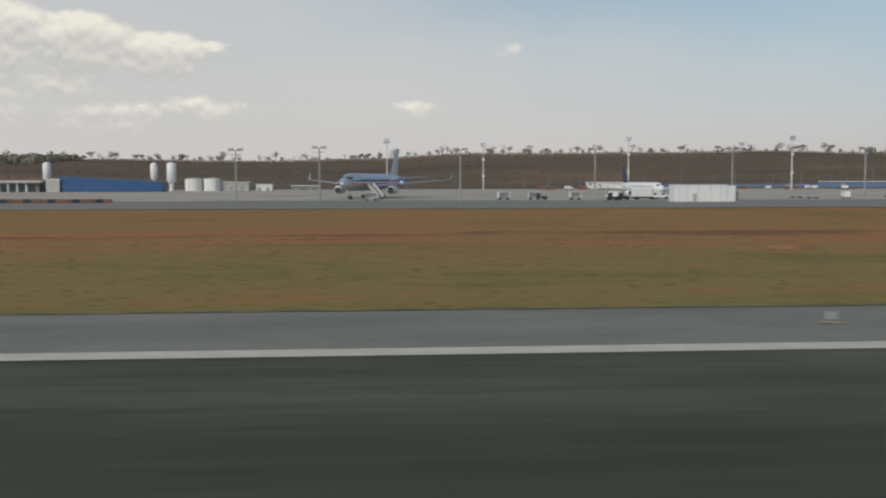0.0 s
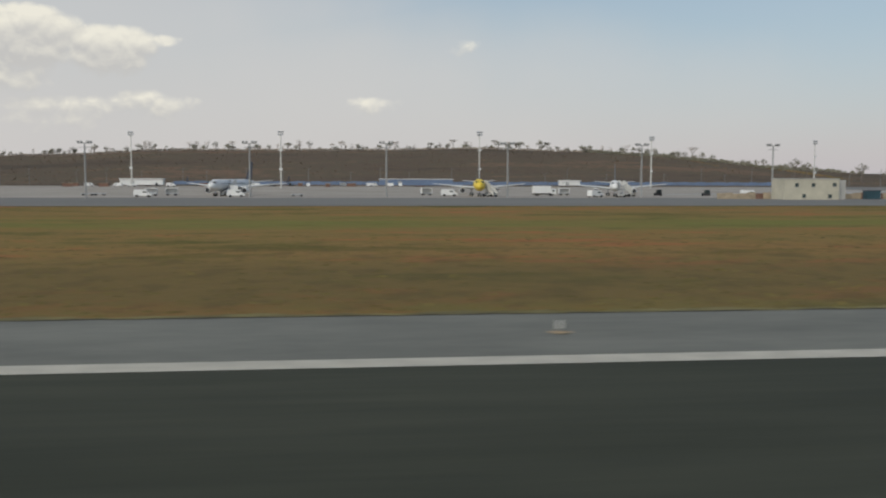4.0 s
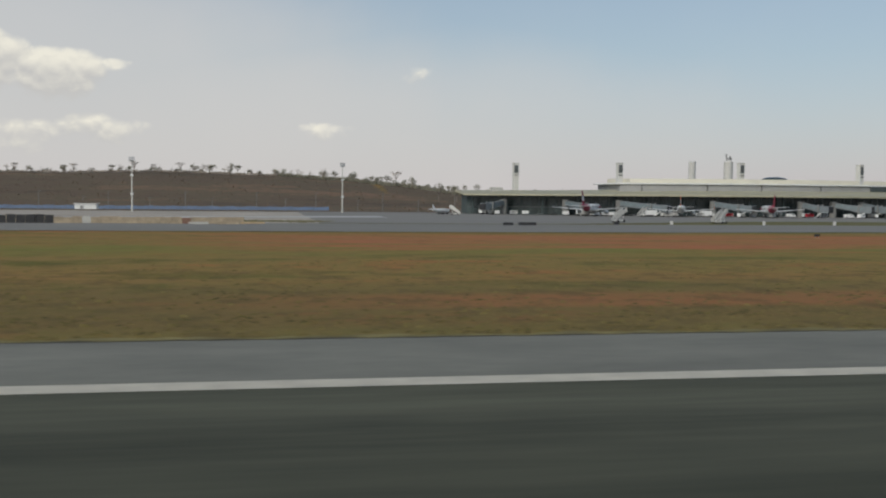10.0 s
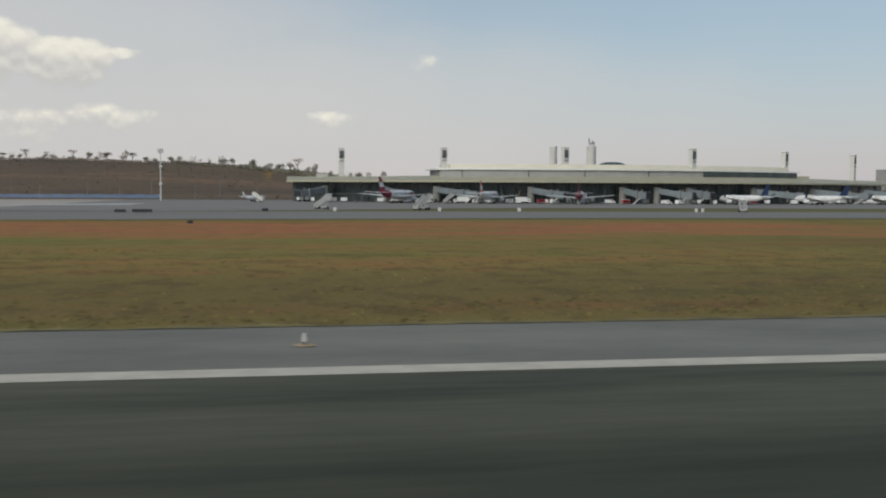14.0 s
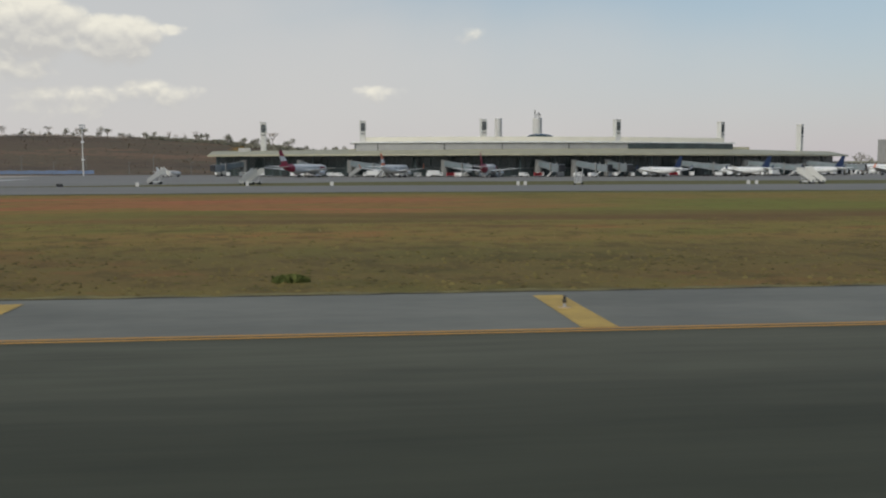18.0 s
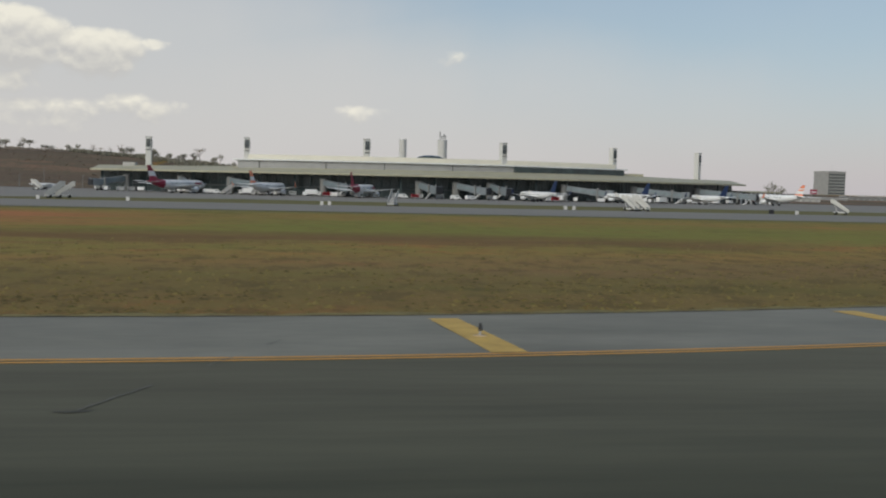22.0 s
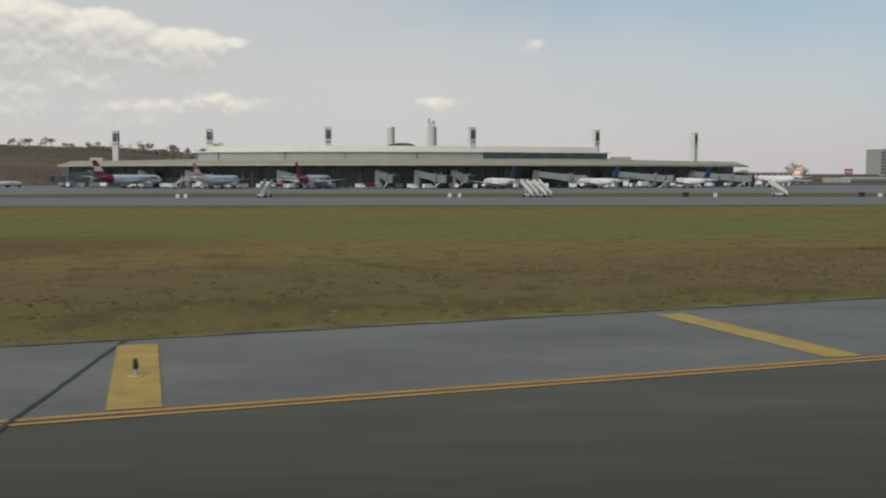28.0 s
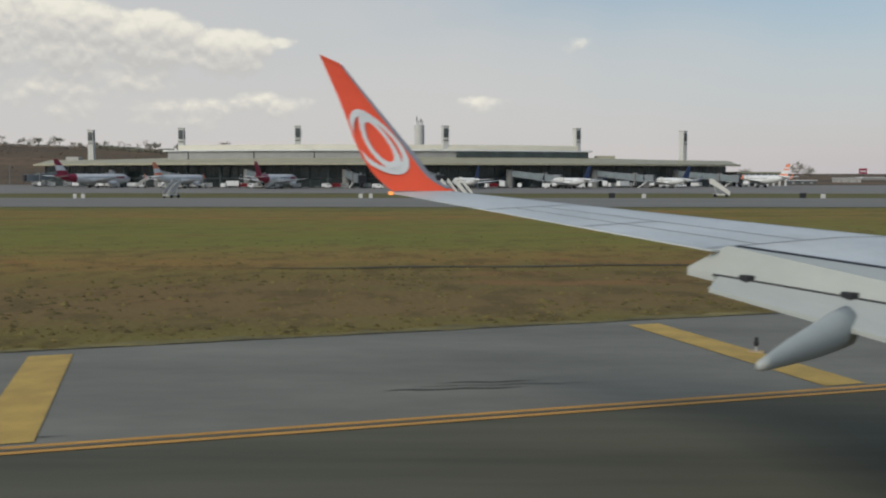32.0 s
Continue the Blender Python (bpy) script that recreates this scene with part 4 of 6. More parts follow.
def side_windows(t, length, r):
    """The row of cabin windows, as small dark panes."""
    zc = r * 1.95
    for sgn in (-1, 1):
        bm = bmesh.new()
        for i in range(int(length * 0.55 / 0.8)):
            x = -length * 0.13 - i * 0.8
            y = sgn * r * 0.99
            box(bm, x - 0.28, x, min(y, y + sgn * 0.03), max(y, y + sgn * 0.03), zc + 0.16 * r, zc + 0.36 * r)
        part("cabin_windows", bm, M["dark_glass"], t)


stand(airliner("wide silver airliner with red and blue side stripes on the apron", 55, 2.5, M["silver"], M["silver"], span=46, stripe=(M["blue_paint"], M["white"], M["red_paint"])), (-40, 267.5), (-22, 321))
jet = stand(airliner("white airliner with a dark blue fin parked nose to the taxiway", 34, 1.6, M["white"], M["navy_paint"]), (162.5, 268), (172.5, 303))
yellow = stand(airliner("yellow freighter with pale wings and stairs at its door", 29, 1.7, M["yellow_paint"], M["grey_wall"], span=27, winglet=False), (236.5, 266), (241, 297))
for c in yellow.children:
    if c.name.split(".")[0] in ("wing", "engine", "tailplane"):
        c.data.materials[0] = M["white"]
stand(airliner("plain white airliner with stairs at its door", 34, 1.6, M["white"], M["grey_wall"]), (274.8, 264), (285, 298))
stand(airliner("white airliner with a dark blue fin far back on the apron", 33, 1.6, M["white"], M["navy_paint"]), (51, 268), (47.5, 302))
red_jet = stand(airliner("white airliner with a dark red fin and tail at the terminal", 40, 2.0, M["white"], M["maroon_paint"], winglet=False), (585.5, 455), (564.5, 419))
part("tail_band", loft(bmesh.new(), [[(x, y * 1.02, 2.0 * 1.95 + (z - 2.0 * 1.95) * 1.02) for x, y, z in ring] for ring in body_rings(40, 2.0, 2.0 * 1.95)[6:]]), M["maroon_paint"], red_jet, "dark red tail end")
side_lettering(red_jet, 40, 2.0, 0.12, 0.24, M["maroon_paint"])
fin_band(red_jet, 40, 2.0, 0.3, 0.62, M["white"])
coral = stand(airliner("white airliner with an orange fin and orange nose at the terminal", 33, 1.9, M["white"], M["fin_orange"], nose=M["bridge_grey"]), (622.5, 440), (608.5, 410))
fin_band(coral, 33, 1.9, 0.25, 0.55, M["white"])
red_jet = stand(airliner("white airliner with a dark red fin beside a jet bridge", 34, 1.95, M["white"], M["maroon_paint"], winglet=False), (662, 434), (650, 401))
part("tail_band", loft(bmesh.new(), [[(x, y * 1.02, 1.95 * 1.95 + (z - 1.95 * 1.95) * 1.02) for x, y, z in ring] for ring in body_rings(34, 1.95, 1.95 * 1.95)[6:]]), M["maroon_paint"], red_jet, "dark red tail end")
side_lettering(red_jet, 34, 1.95, 0.12, 0.24, M["maroon_paint"])
stand(airliner("white regional jet with a dark blue fin at the terminal", 32, 1.5, M["white"], M["navy_paint"]), (728.5, 429), (738, 398))
stand(airliner("white regional jet with a dark blue fin at the terminal", 32, 1.5, M["white"], M["navy_paint"]), (770, 437), (783, 406))
stand(airliner("white regional jet with a dark blue fin at the terminal", 32, 1.5, M["white"], M["navy_paint"]), (814.5, 454), (827, 422.5))
coral = stand(airliner("white airliner with an orange fin and nose at the last gate", 33, 1.9, M["white"], M["fin_orange"], nose=M["fin_orange"]), (859.5, 473), (875.5, 442))
fin_band(coral, 33, 1.9, 0.2, 0.5, M["white"])
fin_band(coral, 33, 1.9, 0.62, 0.72, M["white"])
stand(airliner("small white propeller plane parked at the terminal end", 14, 0.9, M["white"], M["white"], high=True, span=15), (515, 480), (504, 470))


for ob in [o for o in bpy.data.objects if o.name.startswith("airliner") and o.get("category") == "airplane"]:
    for shell in [c for c in ob.children if c.name.startswith("fuselage")]:
        size = max(v.co.x for v in shell.data.vertices) - min(v.co.x for v in shell.data.vertices)
        wide = max(v.co.y for v in shell.data.vertices)
        if size / S > 20:
            side_windows(ob, size / S, wide / S)


# ---- ground equipment ----
def boarding_stairs(label):
    t = thing("boarding_stairs", 0, 0, 0, 0, label, "boarding stairs", "boarding stairs")
    part("chassis", bevelled(-3.0, 3.0, -1.0, 1.0, 0.45, 0.85, 0.08), M["pale_concrete"], t)
    for x in (-1.4, 1.4):
        for y in (-1.0, 1.0):
            part("wheel", tube(bmesh.new(), (x, y - 0.15, 0.42), (x, y + 0.15, 0.42), 0.42, n=12), M["rubber"], t)
    bm = bmesh.new()
    for i in range(14):
        x, z = -3.2 + i * 0.42, 0.7 + i * 0.2
        box(bm, x, x + 0.45, -0.85, 0.85, z, z + 0.08)
    part("steps", bm, M["steel"], t)
    for y in (-0.95, 0.9):
        bm = bmesh.new()
        loft(bm, [[(-3.3, y, 0.5), (-3.3, y, 1.5), (3.4, y, 4.7), (4.4, y, 4.7), (4.4, y, 3.4), (3.0, y, 3.1)], [(-3.3, y + 0.07, 0.5), (-3.3, y + 0.07, 1.5), (3.4, y + 0.07, 4.7), (4.4, y + 0.07, 4.7), (4.4, y + 0.07, 3.4), (3.0, y + 0.07, 3.1)]])
        part("side_panel", bm, M["pale_concrete"], t)
    part("platform", boxm(2.5, 4.4, -0.9, 0.9, 3.4, 3.52), M["steel"], t)
    for y in (-0.6, 0.6):
        part("strut", tube(bmesh.new(), (1.6, y, 0.8), (3.2, y, 3.4), 0.09, n=6), M["pale_concrete"], t)
    for c in t.children:
        if not c.name.startswith("wheel"):
            c.data.transform(Matrix.Diagonal((0.66, 1, 1, 1)))
    return t


def put(t, x, y, turn):
    t.matrix_basis = pose(x * S, y * S, ground_z(x, y) * S, 0, 0, turn)
    return t


st = put(boarding_stairs("white mobile boarding stairs standing on the apron"), 536, 292, 25)
for x, y, turn in ((564, 278, 40), (565.5, 283, 20), (656.6, 262, 70), (724.5, 263, 120), (728, 264, 125), (794, 273, 160), (610.5, 425, 60), (655, 412, 40), (513, 452, 150), (276, 262.5, 70), (282, 275, 120), (-30.5, 277, 125), (166.5, 276, 60), (240, 270, 130), (775, 425, 160), (820, 440, 165), (733, 418, 150), (598, 430, 30)):
    copy_thing(st, pose(x * S, y * S, ground_z(x, y) * S, 0, 0, turn))


def cart(w, l, h, colour, label, group, cover=True):
    t = thing("baggage_cart" if cover else "flat_dolly", 0, 0, 0, 0, label, "cart", group)
    part("bed", bevelled(-l / 2, l / 2, -w / 2, w / 2, 0.45, 0.62, 0.03), M["steel"], t)
    for x in (-l * 0.34, l * 0.34):
        for y in (-w / 2, w / 2):
            part("wheel", tube(bmesh.new(), (x, y - 0.08, 0.28), (x, y + 0.08, 0.28), 0.28, n=10), M["rubber"], t)
    if cover:
        for x in (-l / 2 + 0.05, l / 2 - 0.05):
            part("end_panel", boxm(x - 0.04, x + 0.04, -w / 2, w / 2, 0.62, h), colour, t)
        part("canopy", bevelled(-l / 2 - 0.05, l / 2 + 0.05, -w / 2 - 0.05, w / 2 + 0.05, h, h + 0.12, 0.03), colour, t)
        part("curtain", boxm(-l / 2 + 0.1, l / 2 - 0.1, w / 2 - 0.06, w / 2 - 0.02, 0.62, h), colour, t)
    return t


def van(l, h, colour, label, group, boxy=False):
    t = thing("service_truck" if boxy else "service_van", 0, 0, 0, 0, label, "truck" if boxy else "van", group)
    if boxy:
        part("cab", bevelled(l * 0.28, l / 2, -0.95, 0.95, 0.5, 2.1, 0.15), colour, t)
        part("cargo_box", bevelled(-l / 2, l * 0.26, -1.1, 1.1, 0.8, h, 0.06), colour, t)
        part("chassis", boxm(-l / 2, l * 0.45, -0.5, 0.5, 0.45, 0.8), M["dark"], t)
    else:
        ring = lambda y: [(-l / 2, y, 0.4), (l / 2, y, 0.4), (l / 2, y, 1.0), (l * 0.36, y, 1.15), (l * 0.24, y, h), (-l * 0.47, y, h), (-l / 2, y, 1.2)]
        part("body", loft(bmesh.new(), [ring(-0.9), ring(0.9)]), colour, t)
    part("windscreen", boxm(l * 0.3, l * 0.34, -0.8, 0.8, 1.15, 1.6) if not boxy else boxm(l / 2 - 0.02, l / 2 + 0.02, -0.8, 0.8, 1.3, 1.9), M["dark_glass"], t)
    for y in (-0.91, 0.91):
        part("side_window", boxm(l * 0.02, l * 0.24, min(y, y * 1.01), max(y, y * 1.01), 1.2, 1.6) if not boxy else boxm(l * 0.32, l * 0.44, min(y, y * 1.06), max(y, y * 1.06), 1.3, 1.8), M["dark_glass"], t)
    for x in (-l * 0.32, l * 0.32):
        for y in (-0.85, 0.85):
            part("wheel", tube(bmesh.new(), (x, y - 0.12, 0.36), (x, y + 0.12, 0.36), 0.36, n=12), M["rubber"], t)
    return t


def tug(colour):
    t = thing("tow_tractor", 0, 0, 0, 0, "small dark tow tractor on the apron", "tractor", "tow tractors")
    part("body", bevelled(-1.5, 1.5, -0.8, 0.8, 0.35, 1.0, 0.1), colour, t)
    part("cab", bevelled(-1.3, -0.2, -0.7, 0.7, 1.0, 1.8, 0.08), M["dark_glass"], t)
    part("roof", bevelled(-1.4, -0.1, -0.78, 0.78, 1.8, 1.9, 0.03), colour, t)
    for x in (-0.95, 0.95):
        for y in (-0.75, 0.75):
            part("wheel", tube(bmesh.new(), (x, y - 0.12, 0.38), (x, y + 0.12, 0.38), 0.38, n=12), M["rubber"], t)
    return t


c1 = put(cart(1.7, 3.2, 2.0, M["white"], "covered white baggage cart on the apron", "baggage carts"), 4.5, 262, 10)
v1 = put(van(4.6, 2.0, M["white"], "white service van on the apron", "service vans"), 41, 285, 170)
k1 = put(van(7.0, 3.0, M["white"], "white catering truck with a box body", "service trucks", True), 44, 262, 5)
g1 = put(tug(M["dark"]), 32.5, 252, 0)
d1 = put(cart(1.8, 3.4, 1.0, M["steel"], "flat grey luggage dolly", "dollies", False), 95, 268, 0)
for ob, x, y, turn in ((c1, 24.5, 262, 5), (c1, -32, 255, 0), (c1, 103.5, 265, 80), (d1, 93, 274, 0), (c1, 224, 290, 10), (k1, 258.5, 282, 5), (c1, 267, 292, 0), (g1, 308, 280, 90), (g1, 294, 283, 90), (c1, 145, 280, 0), (c1, 150, 284, 0),
                       (d1, 130, 284, 0), (d1, 127, 283, 0), (g1, 37, 258, 0), (v1, 51, 270, 0), (v1, 146, 262, 0), (v1, 170, 263, 0), (d1, 186, 272, 0), (v1, 268.5, 262, 30), (g1, 15, 262, 0), (c1, 13, 262, 0), (v1, 316, 268, 0), (g1, 63, 258, 0), (d1, 60, 258, 0), (k1, 168, 279, 95), (v1, 229, 275, 0)):
    copy_thing(ob, pose(x * S, y * S, ground_z(x, y) * S, 0, 0, turn))


# ---- terminal ----
def arc_y(x):
    """The line of the towers: the terminal bows gently towards the apron."""
    return 452 + 0.00226 * (x - 695) ** 2


BASE = -1.6
terminal = thing("terminal_building", 695, 440, 0, 0, "long low terminal with sloping tan roof and dark glass front", "terminal")


def arc_band(x0, x1, n, section):
    """A section swept along the bow; section(x) gives points (offset from the tower line, height)."""
    rings = []
    for x in steps(x0, x1, n):
        y = arc_y(x) - 440
        rings.append([(x - 695, y + d, z) for d, z in section(x)])
    return loft(bmesh.new(), rings)


part("roof", arc_band(526, 871, 40, lambda x: ((-20, 8.9), (-1, 11.2 + 0.9 * smooth_step(560, 640, x) * (1 - smooth_step(760, 840, x))), (8, 11.0), (8, 10.2), (-20, 8.3))), M["roof_tan"], terminal, "sloping tan roof deck")
part("eave", arc_band(525.6, 871.4, 40, lambda x: ((-20.4, 8.2), (-20.4, 9.05), (-20.02, 9.05), (-20.02, 8.2))), M["roof_tan"], terminal)
part("wall", arc_band(529, 866, 30, lambda x: ((-9, BASE), (-9, 8.7), (6, 9.9), (6, BASE))), M["facade"], terminal)
part("floor_band", arc_band(529, 866, 30, lambda x: ((-9.4, 2.1), (-9.4, 2.7), (-9.05, 2.7), (-9.05, 2.1))), M["dark_steel"], terminal)
for i in range(42):
    x = 531 + i * 8.0
    if x > 862:
        break
    y = arc_y(x + 3.7) - 440 - 9.12
    sl = 0.00452 * (x + 3.7 - 695)
    bm = bmesh.new()
    for z0, z1 in ((BASE + 0.3, 1.9), (2.9, 7.9)):
        for a in (0, 3.75):
            v = [bm.verts.new((x - 695 + a + d, y + sl * (a + d - 3.7), z)) for d, z in ((0, z0), (3.5, z0), (3.5, z1), (0, z1))]
            bm.faces.new(v)
    part("glass_panel", bm, M["dark_glass"], terminal)
    yy = arc_y(x) - 440
    if i % 2 == 0:
        part("column", boxm(x - 695 - 0.45, x - 695 + 0.35, yy - 14.6, yy - 13.8, BASE, 8.9), M["facade"], terminal)
def front(x):
    """How far the upper storey stands before the tower line."""
    return -8 + 6 * (x - 600) / 190


part("upper_wall", arc_band(599.8, 790, 22, lambda x: ((front(x), 9.5), (front(x), 14.5), (26, 14.5), (26, 9.5))), M["office_grey"], terminal, "grey upper storey wall")
part("upper_glass", arc_band(730, 791, 10, lambda x: ((front(x) - 0.8, 11.6), (front(x) - 0.8, 14.4), (front(x) - 0.02, 14.4), (front(x) - 0.02, 11.6))), M["dark_glass"], terminal, "dark ribbon of upper windows")
part("upper_eave", arc_band(597.6, 793, 22, lambda x: ((front(x) - 1.0, 14.4), (front(x) - 1.0, 15.0), (26, 15.1), (26, 14.5))), M["white"], terminal)
part("upper_roof", arc_band(604.8, 786.5, 22, lambda x: ((front(x) + 1.5, 15.1), (front(x) + 2.0, 17.2), (27, 17.8), (27, 15.1))), M["roof_cream"], terminal, "cream metal upper roof")
for x in (610, 641, 668, 700, 733, 760):
    y = arc_y(x) - 440 + front(x)
    part("expansion_joint", boxm(x - 695 - 0.15, x - 695 + 0.15, y - 0.25, y + 0.05, 9.6, 14.3), M["dark"], terminal)
dome = bmesh.new()
loft(dome, [[(-1.5 + r * 6.8 * math.cos(a), 42 + r * 6.8 * math.sin(a), z) for a in [2 * math.pi * i / 20 for i in range(20)]] for r, z in ((1.0, 17.2), (1.0, 18.3), (0.8, 19.0), (0.4, 19.5))])
part("skylight", dome, M["dark_glass"], terminal, "dark low round skylight")
part("penthouse", boxm(541 - 695, 547 - 695, 58, 64, 10, 12.6), M["concrete"], terminal)
part("penthouse", boxm(797 - 695, 806 - 695, 44, 50, 10, 13.0), M["roof_tan"], terminal)

tower = thing("stair_tower", 553.7, 497.5, 0, 0, "white concrete tower with a dark louvred head behind the roof", "tower", "terminal towers")
part("shaft", bevelled(-1.38, 1.38, -1.38, 1.38, BASE, 25.3, 0.06), M["pale_concrete"], tower)
part("louvre", boxm(-1.0, 1.0, -1.55, -1.4, 20.4, 24.4), M["dark_steel"], tower)
part("louvre", boxm(1.4, 1.55, -1.0, 1.0, 20.4, 24.4), M["dark_steel"], tower)
for z in (19.0, 21.7):
    part("ledge", boxm(-1.1, 1.1, -1.72, -1.4, z, z + 0.25), M["dark"], tower)
part("cap", bevelled(-1.55, 1.55, -1.55, 1.55, 25.3, 25.6, 0.05), M["pale_concrete"], tower)
for x, y, turn in ((603.3, 475.1, 3), (660, 454.6, 8), (725, 452.9, 18), (786.2, 474.5, 28), (842.5, 501.3, 36)):
    copy_thing(tower, pose(x * S, y * S, 0, 0, 0, turn))


def water_tank(x, y, r, top, label, aerial):
    t = thing("water_tower", x, y, BASE, 0, label, "water tower", "terminal water towers")
    part("drum", tube(bmesh.new(), (0, 0, 0), (0, 0, top - BASE), r, r, 24), M["pale_concrete"], t, smooth=False)
    part("rim", tube(bmesh.new(), (0, 0, top - BASE), (0, 0, top - BASE + 0.4), r + 0.15, r + 0.15, 24), M["white"], t)
    if aerial:
        for k, h in ((-1.5, 5.5), (-0.4, 3.0), (0.8, 4.2), (1.7, 3.2)):
            part("aerial", tube(bmesh.new(), (k, 0, top - BASE), (k, 0, top - BASE + h), 0.25, 0.12, 6), M["grey_wall"], t)
            part("aerial_panel", boxm(k - 0.35, k + 0.35, -0.3, 0.3, top - BASE + h * 0.5, top - BASE + h * 0.9), M["grey_wall"], t)


water_tank(711.7, 572.7, 2.8, 31.5, "tall round concrete water tower with aerials on top", True)
water_tank(688.2, 574.9, 2.2, 31.3, "tall plain round concrete water tower", False)

annex = thing("annex_building", 885, 520, BASE, 24, "low open annex with white columns and a flat roof", "building")
part("roof", bevelled(-18, 16, -6, 10, 6.3, 7.2, 0.06), M["roof_tan"], annex)
part("back_wall", boxm(-17, 15, 8, 8.4, 0, 6.3), M["concrete"], annex)
for x in steps(-17, 15, 8):
    part("column", boxm(x - 0.35, x + 0.35, -5.6, -4.9, 0, 6.3), M["white"], annex)
part("counter_wall", boxm(-17, -3, -3, -2.6, 0, 3.0), M["dark"], annex)

office = thing("office_block", 1185, 968, 0, 12, "tall grey office block with rows of windows beyond the terminal", "office building")
part("body", bevelled(-11.4, 11.4, -11, 11, -2, 29.2, 0.1), M["office_grey"], office)
part("parapet", boxm(-11.6, 11.6, -11.2, 11.2, 29.2, 30.0), M["office_grey"], office)
part("mast", tube(bmesh.new(), (3, 0, 30), (3, 0, 37), 0.2, 0.08, 6), M["steel"], office)
for i in range(8):
    for j in range(9):
        part("window", boxm(-10.7 + j * 2.42, -9.0 + j * 2.42, -11.12, -11.02, 2.4 + i * 3.3, 4.2 + i * 3.3), M["dark_glass"], office)


# ---- jet bridges ----
def jet_bridge(x0, x1, y1, label="grey jet bridge with a glazed tunnel on a lift column"):
    y0 = arc_y(x0) - 16
    t = thing("jet_bridge", x0, y0, BASE, 0, label, "jet bridge", "jet bridges")
    d = Vector((x1 - x0, y1 - y0, 0))
    ln = d.length
    t.matrix_basis = pose(x0 * S, y0 * S, BASE * S, 0, 0, math.degrees(math.atan2(d.y, d.x)))
    tilt = -math.degrees(math.atan2(2.4, ln - 2))
    part("rotunda", tube(bmesh.new(), (0, 0, 0), (0, 0, 7.9), 1.7, 1.7, 14), M["grey_wall"], t)
    for k, (a, b, w) in enumerate(((1.4, ln * 0.62, 1.3), (ln * 0.56, ln - 1.8, 1.55))):
        s = part("tunnel", bevelled(a, b, -w, w, 5.0 - 0.2 * k, 7.6 + 0.2 * k, 0.08), M["bridge_grey"], t)
        n = max(3, int((b - a) / 2.2))
        for i in range(n):
            xa = a + 0.3 + (b - a - 0.6) * i / n
            for y in (-w - 0.02, w + 0.02):
                part("pane", boxm(xa, xa + (b - a) / n - 0.5, min(y, y * 1.01), max(y, y * 1.01), 5.8, 7.1), M["tunnel_glass"], s)
        s.matrix_basis = pose(0, 0, 6.3 * S) @ pose(0, 0, 0, 0, -tilt, 0) @ pose(0, 0, -6.3 * S)
    part("cab", bevelled(ln - 2.4, ln + 1.2, -2.0, 2.0, 2.3, 5.7, 0.15), M["bridge_grey"], t)
    part("canopy", bevelled(ln + 1.2, ln + 1.9, -1.8, 1.8, 2.5, 5.5, 0.2), M["dark"], t)
    for y in (-1.9, 1.9):
        part("lift_column", boxm(ln * 0.72 - 0.3, ln * 0.72 + 0.3, y - 0.3, y + 0.3, 0.8, 6.6), M["grey_wall"], t)
        part("wheel", tube(bmesh.new(), (ln * 0.72, y - 0.3, 0.6), (ln * 0.72, y + 0.3, 0.6), 0.6, n=12), M["rubber"], t)
    part("service_stair", loft(bmesh.new(), [[(ln - 2.0, y, 2.6), (ln - 1.4, y, 2.6), (ln - 5.0, y, 0.1), (ln - 5.6, y, 0.1)] for y in (-2.9, -2.2)]), M["white"], t)


for x0, x1, y1 in ((545, 532, 475), (573, 579, 448), (597, 613, 436), (640, 651, 425), (683, 690, 424), (716, 722, 425), (753, 773, 434), (792, 815, 446), (834, 858, 464), (700, 712, 424)):
    jet_bridge(x0, x1, y1)

# service vehicles along the foot of the terminal
spots = random.Random(7)
makers = (c1, v1, k1, g1, d1)
for i in range(64):
    x = 533 + 325 * (i + spots.random() * 0.8) / 64
    y = arc_y(x) - spots.choice((24, 27, 30, 21, 34))
    ob = makers[spots.choice((0, 0, 1, 2, 3, 4, 1))]
    copy_thing(ob, pose(x * S, y * S, BASE * S, 0, 0, spots.choice((0, 5, 90, 80, 175, 30))))
red_cart = put(cart(1.8, 3.4, 1.9, M["red_paint"], "red covered baggage cart at the terminal", "red baggage carts"), 641, 428, 3)
for x in (606, 680, 745):
    copy_thing(red_cart, pose(x * S, (arc_y(x) - 29) * S, BASE * S, 0, 0, 4))


# ---- buildings on the far apron ----
cabin = thing("site_cabin", 51.5, 236, BASE, 0, "long plain white site cabin beside the taxiway", "cabin")
part("body", bevelled(-7.9, 5.2, -2.5, 2.5, 0.0, 4.2, 0.05), M["white"], cabin)
part("end_unit", bevelled(5.3, 7.6, -2.2, 2.5, 0.0, 4.0, 0.05), M["white"], cabin)
for x in (-5.0, -2.0, 1.0, 3.6):
    part("joint_strip", boxm(x, x + 0.12, -2.54, -2.5, 0.1, 4.1), M["pale_concrete"], cabin)
part("roof_edge", boxm(-8.0, 5.25, -2.6, 2.6, 4.2, 4.32), M["pale_concrete"], cabin)
part("door", boxm(-3.4, -2.4, -2.56, -2.5, 0.1, 2.1), M["concrete"], cabin)
part("awning", boxm(7.6, 8.6, -1.6, 0.5, 0.0, 2.6), M["grey_wall"], cabin)

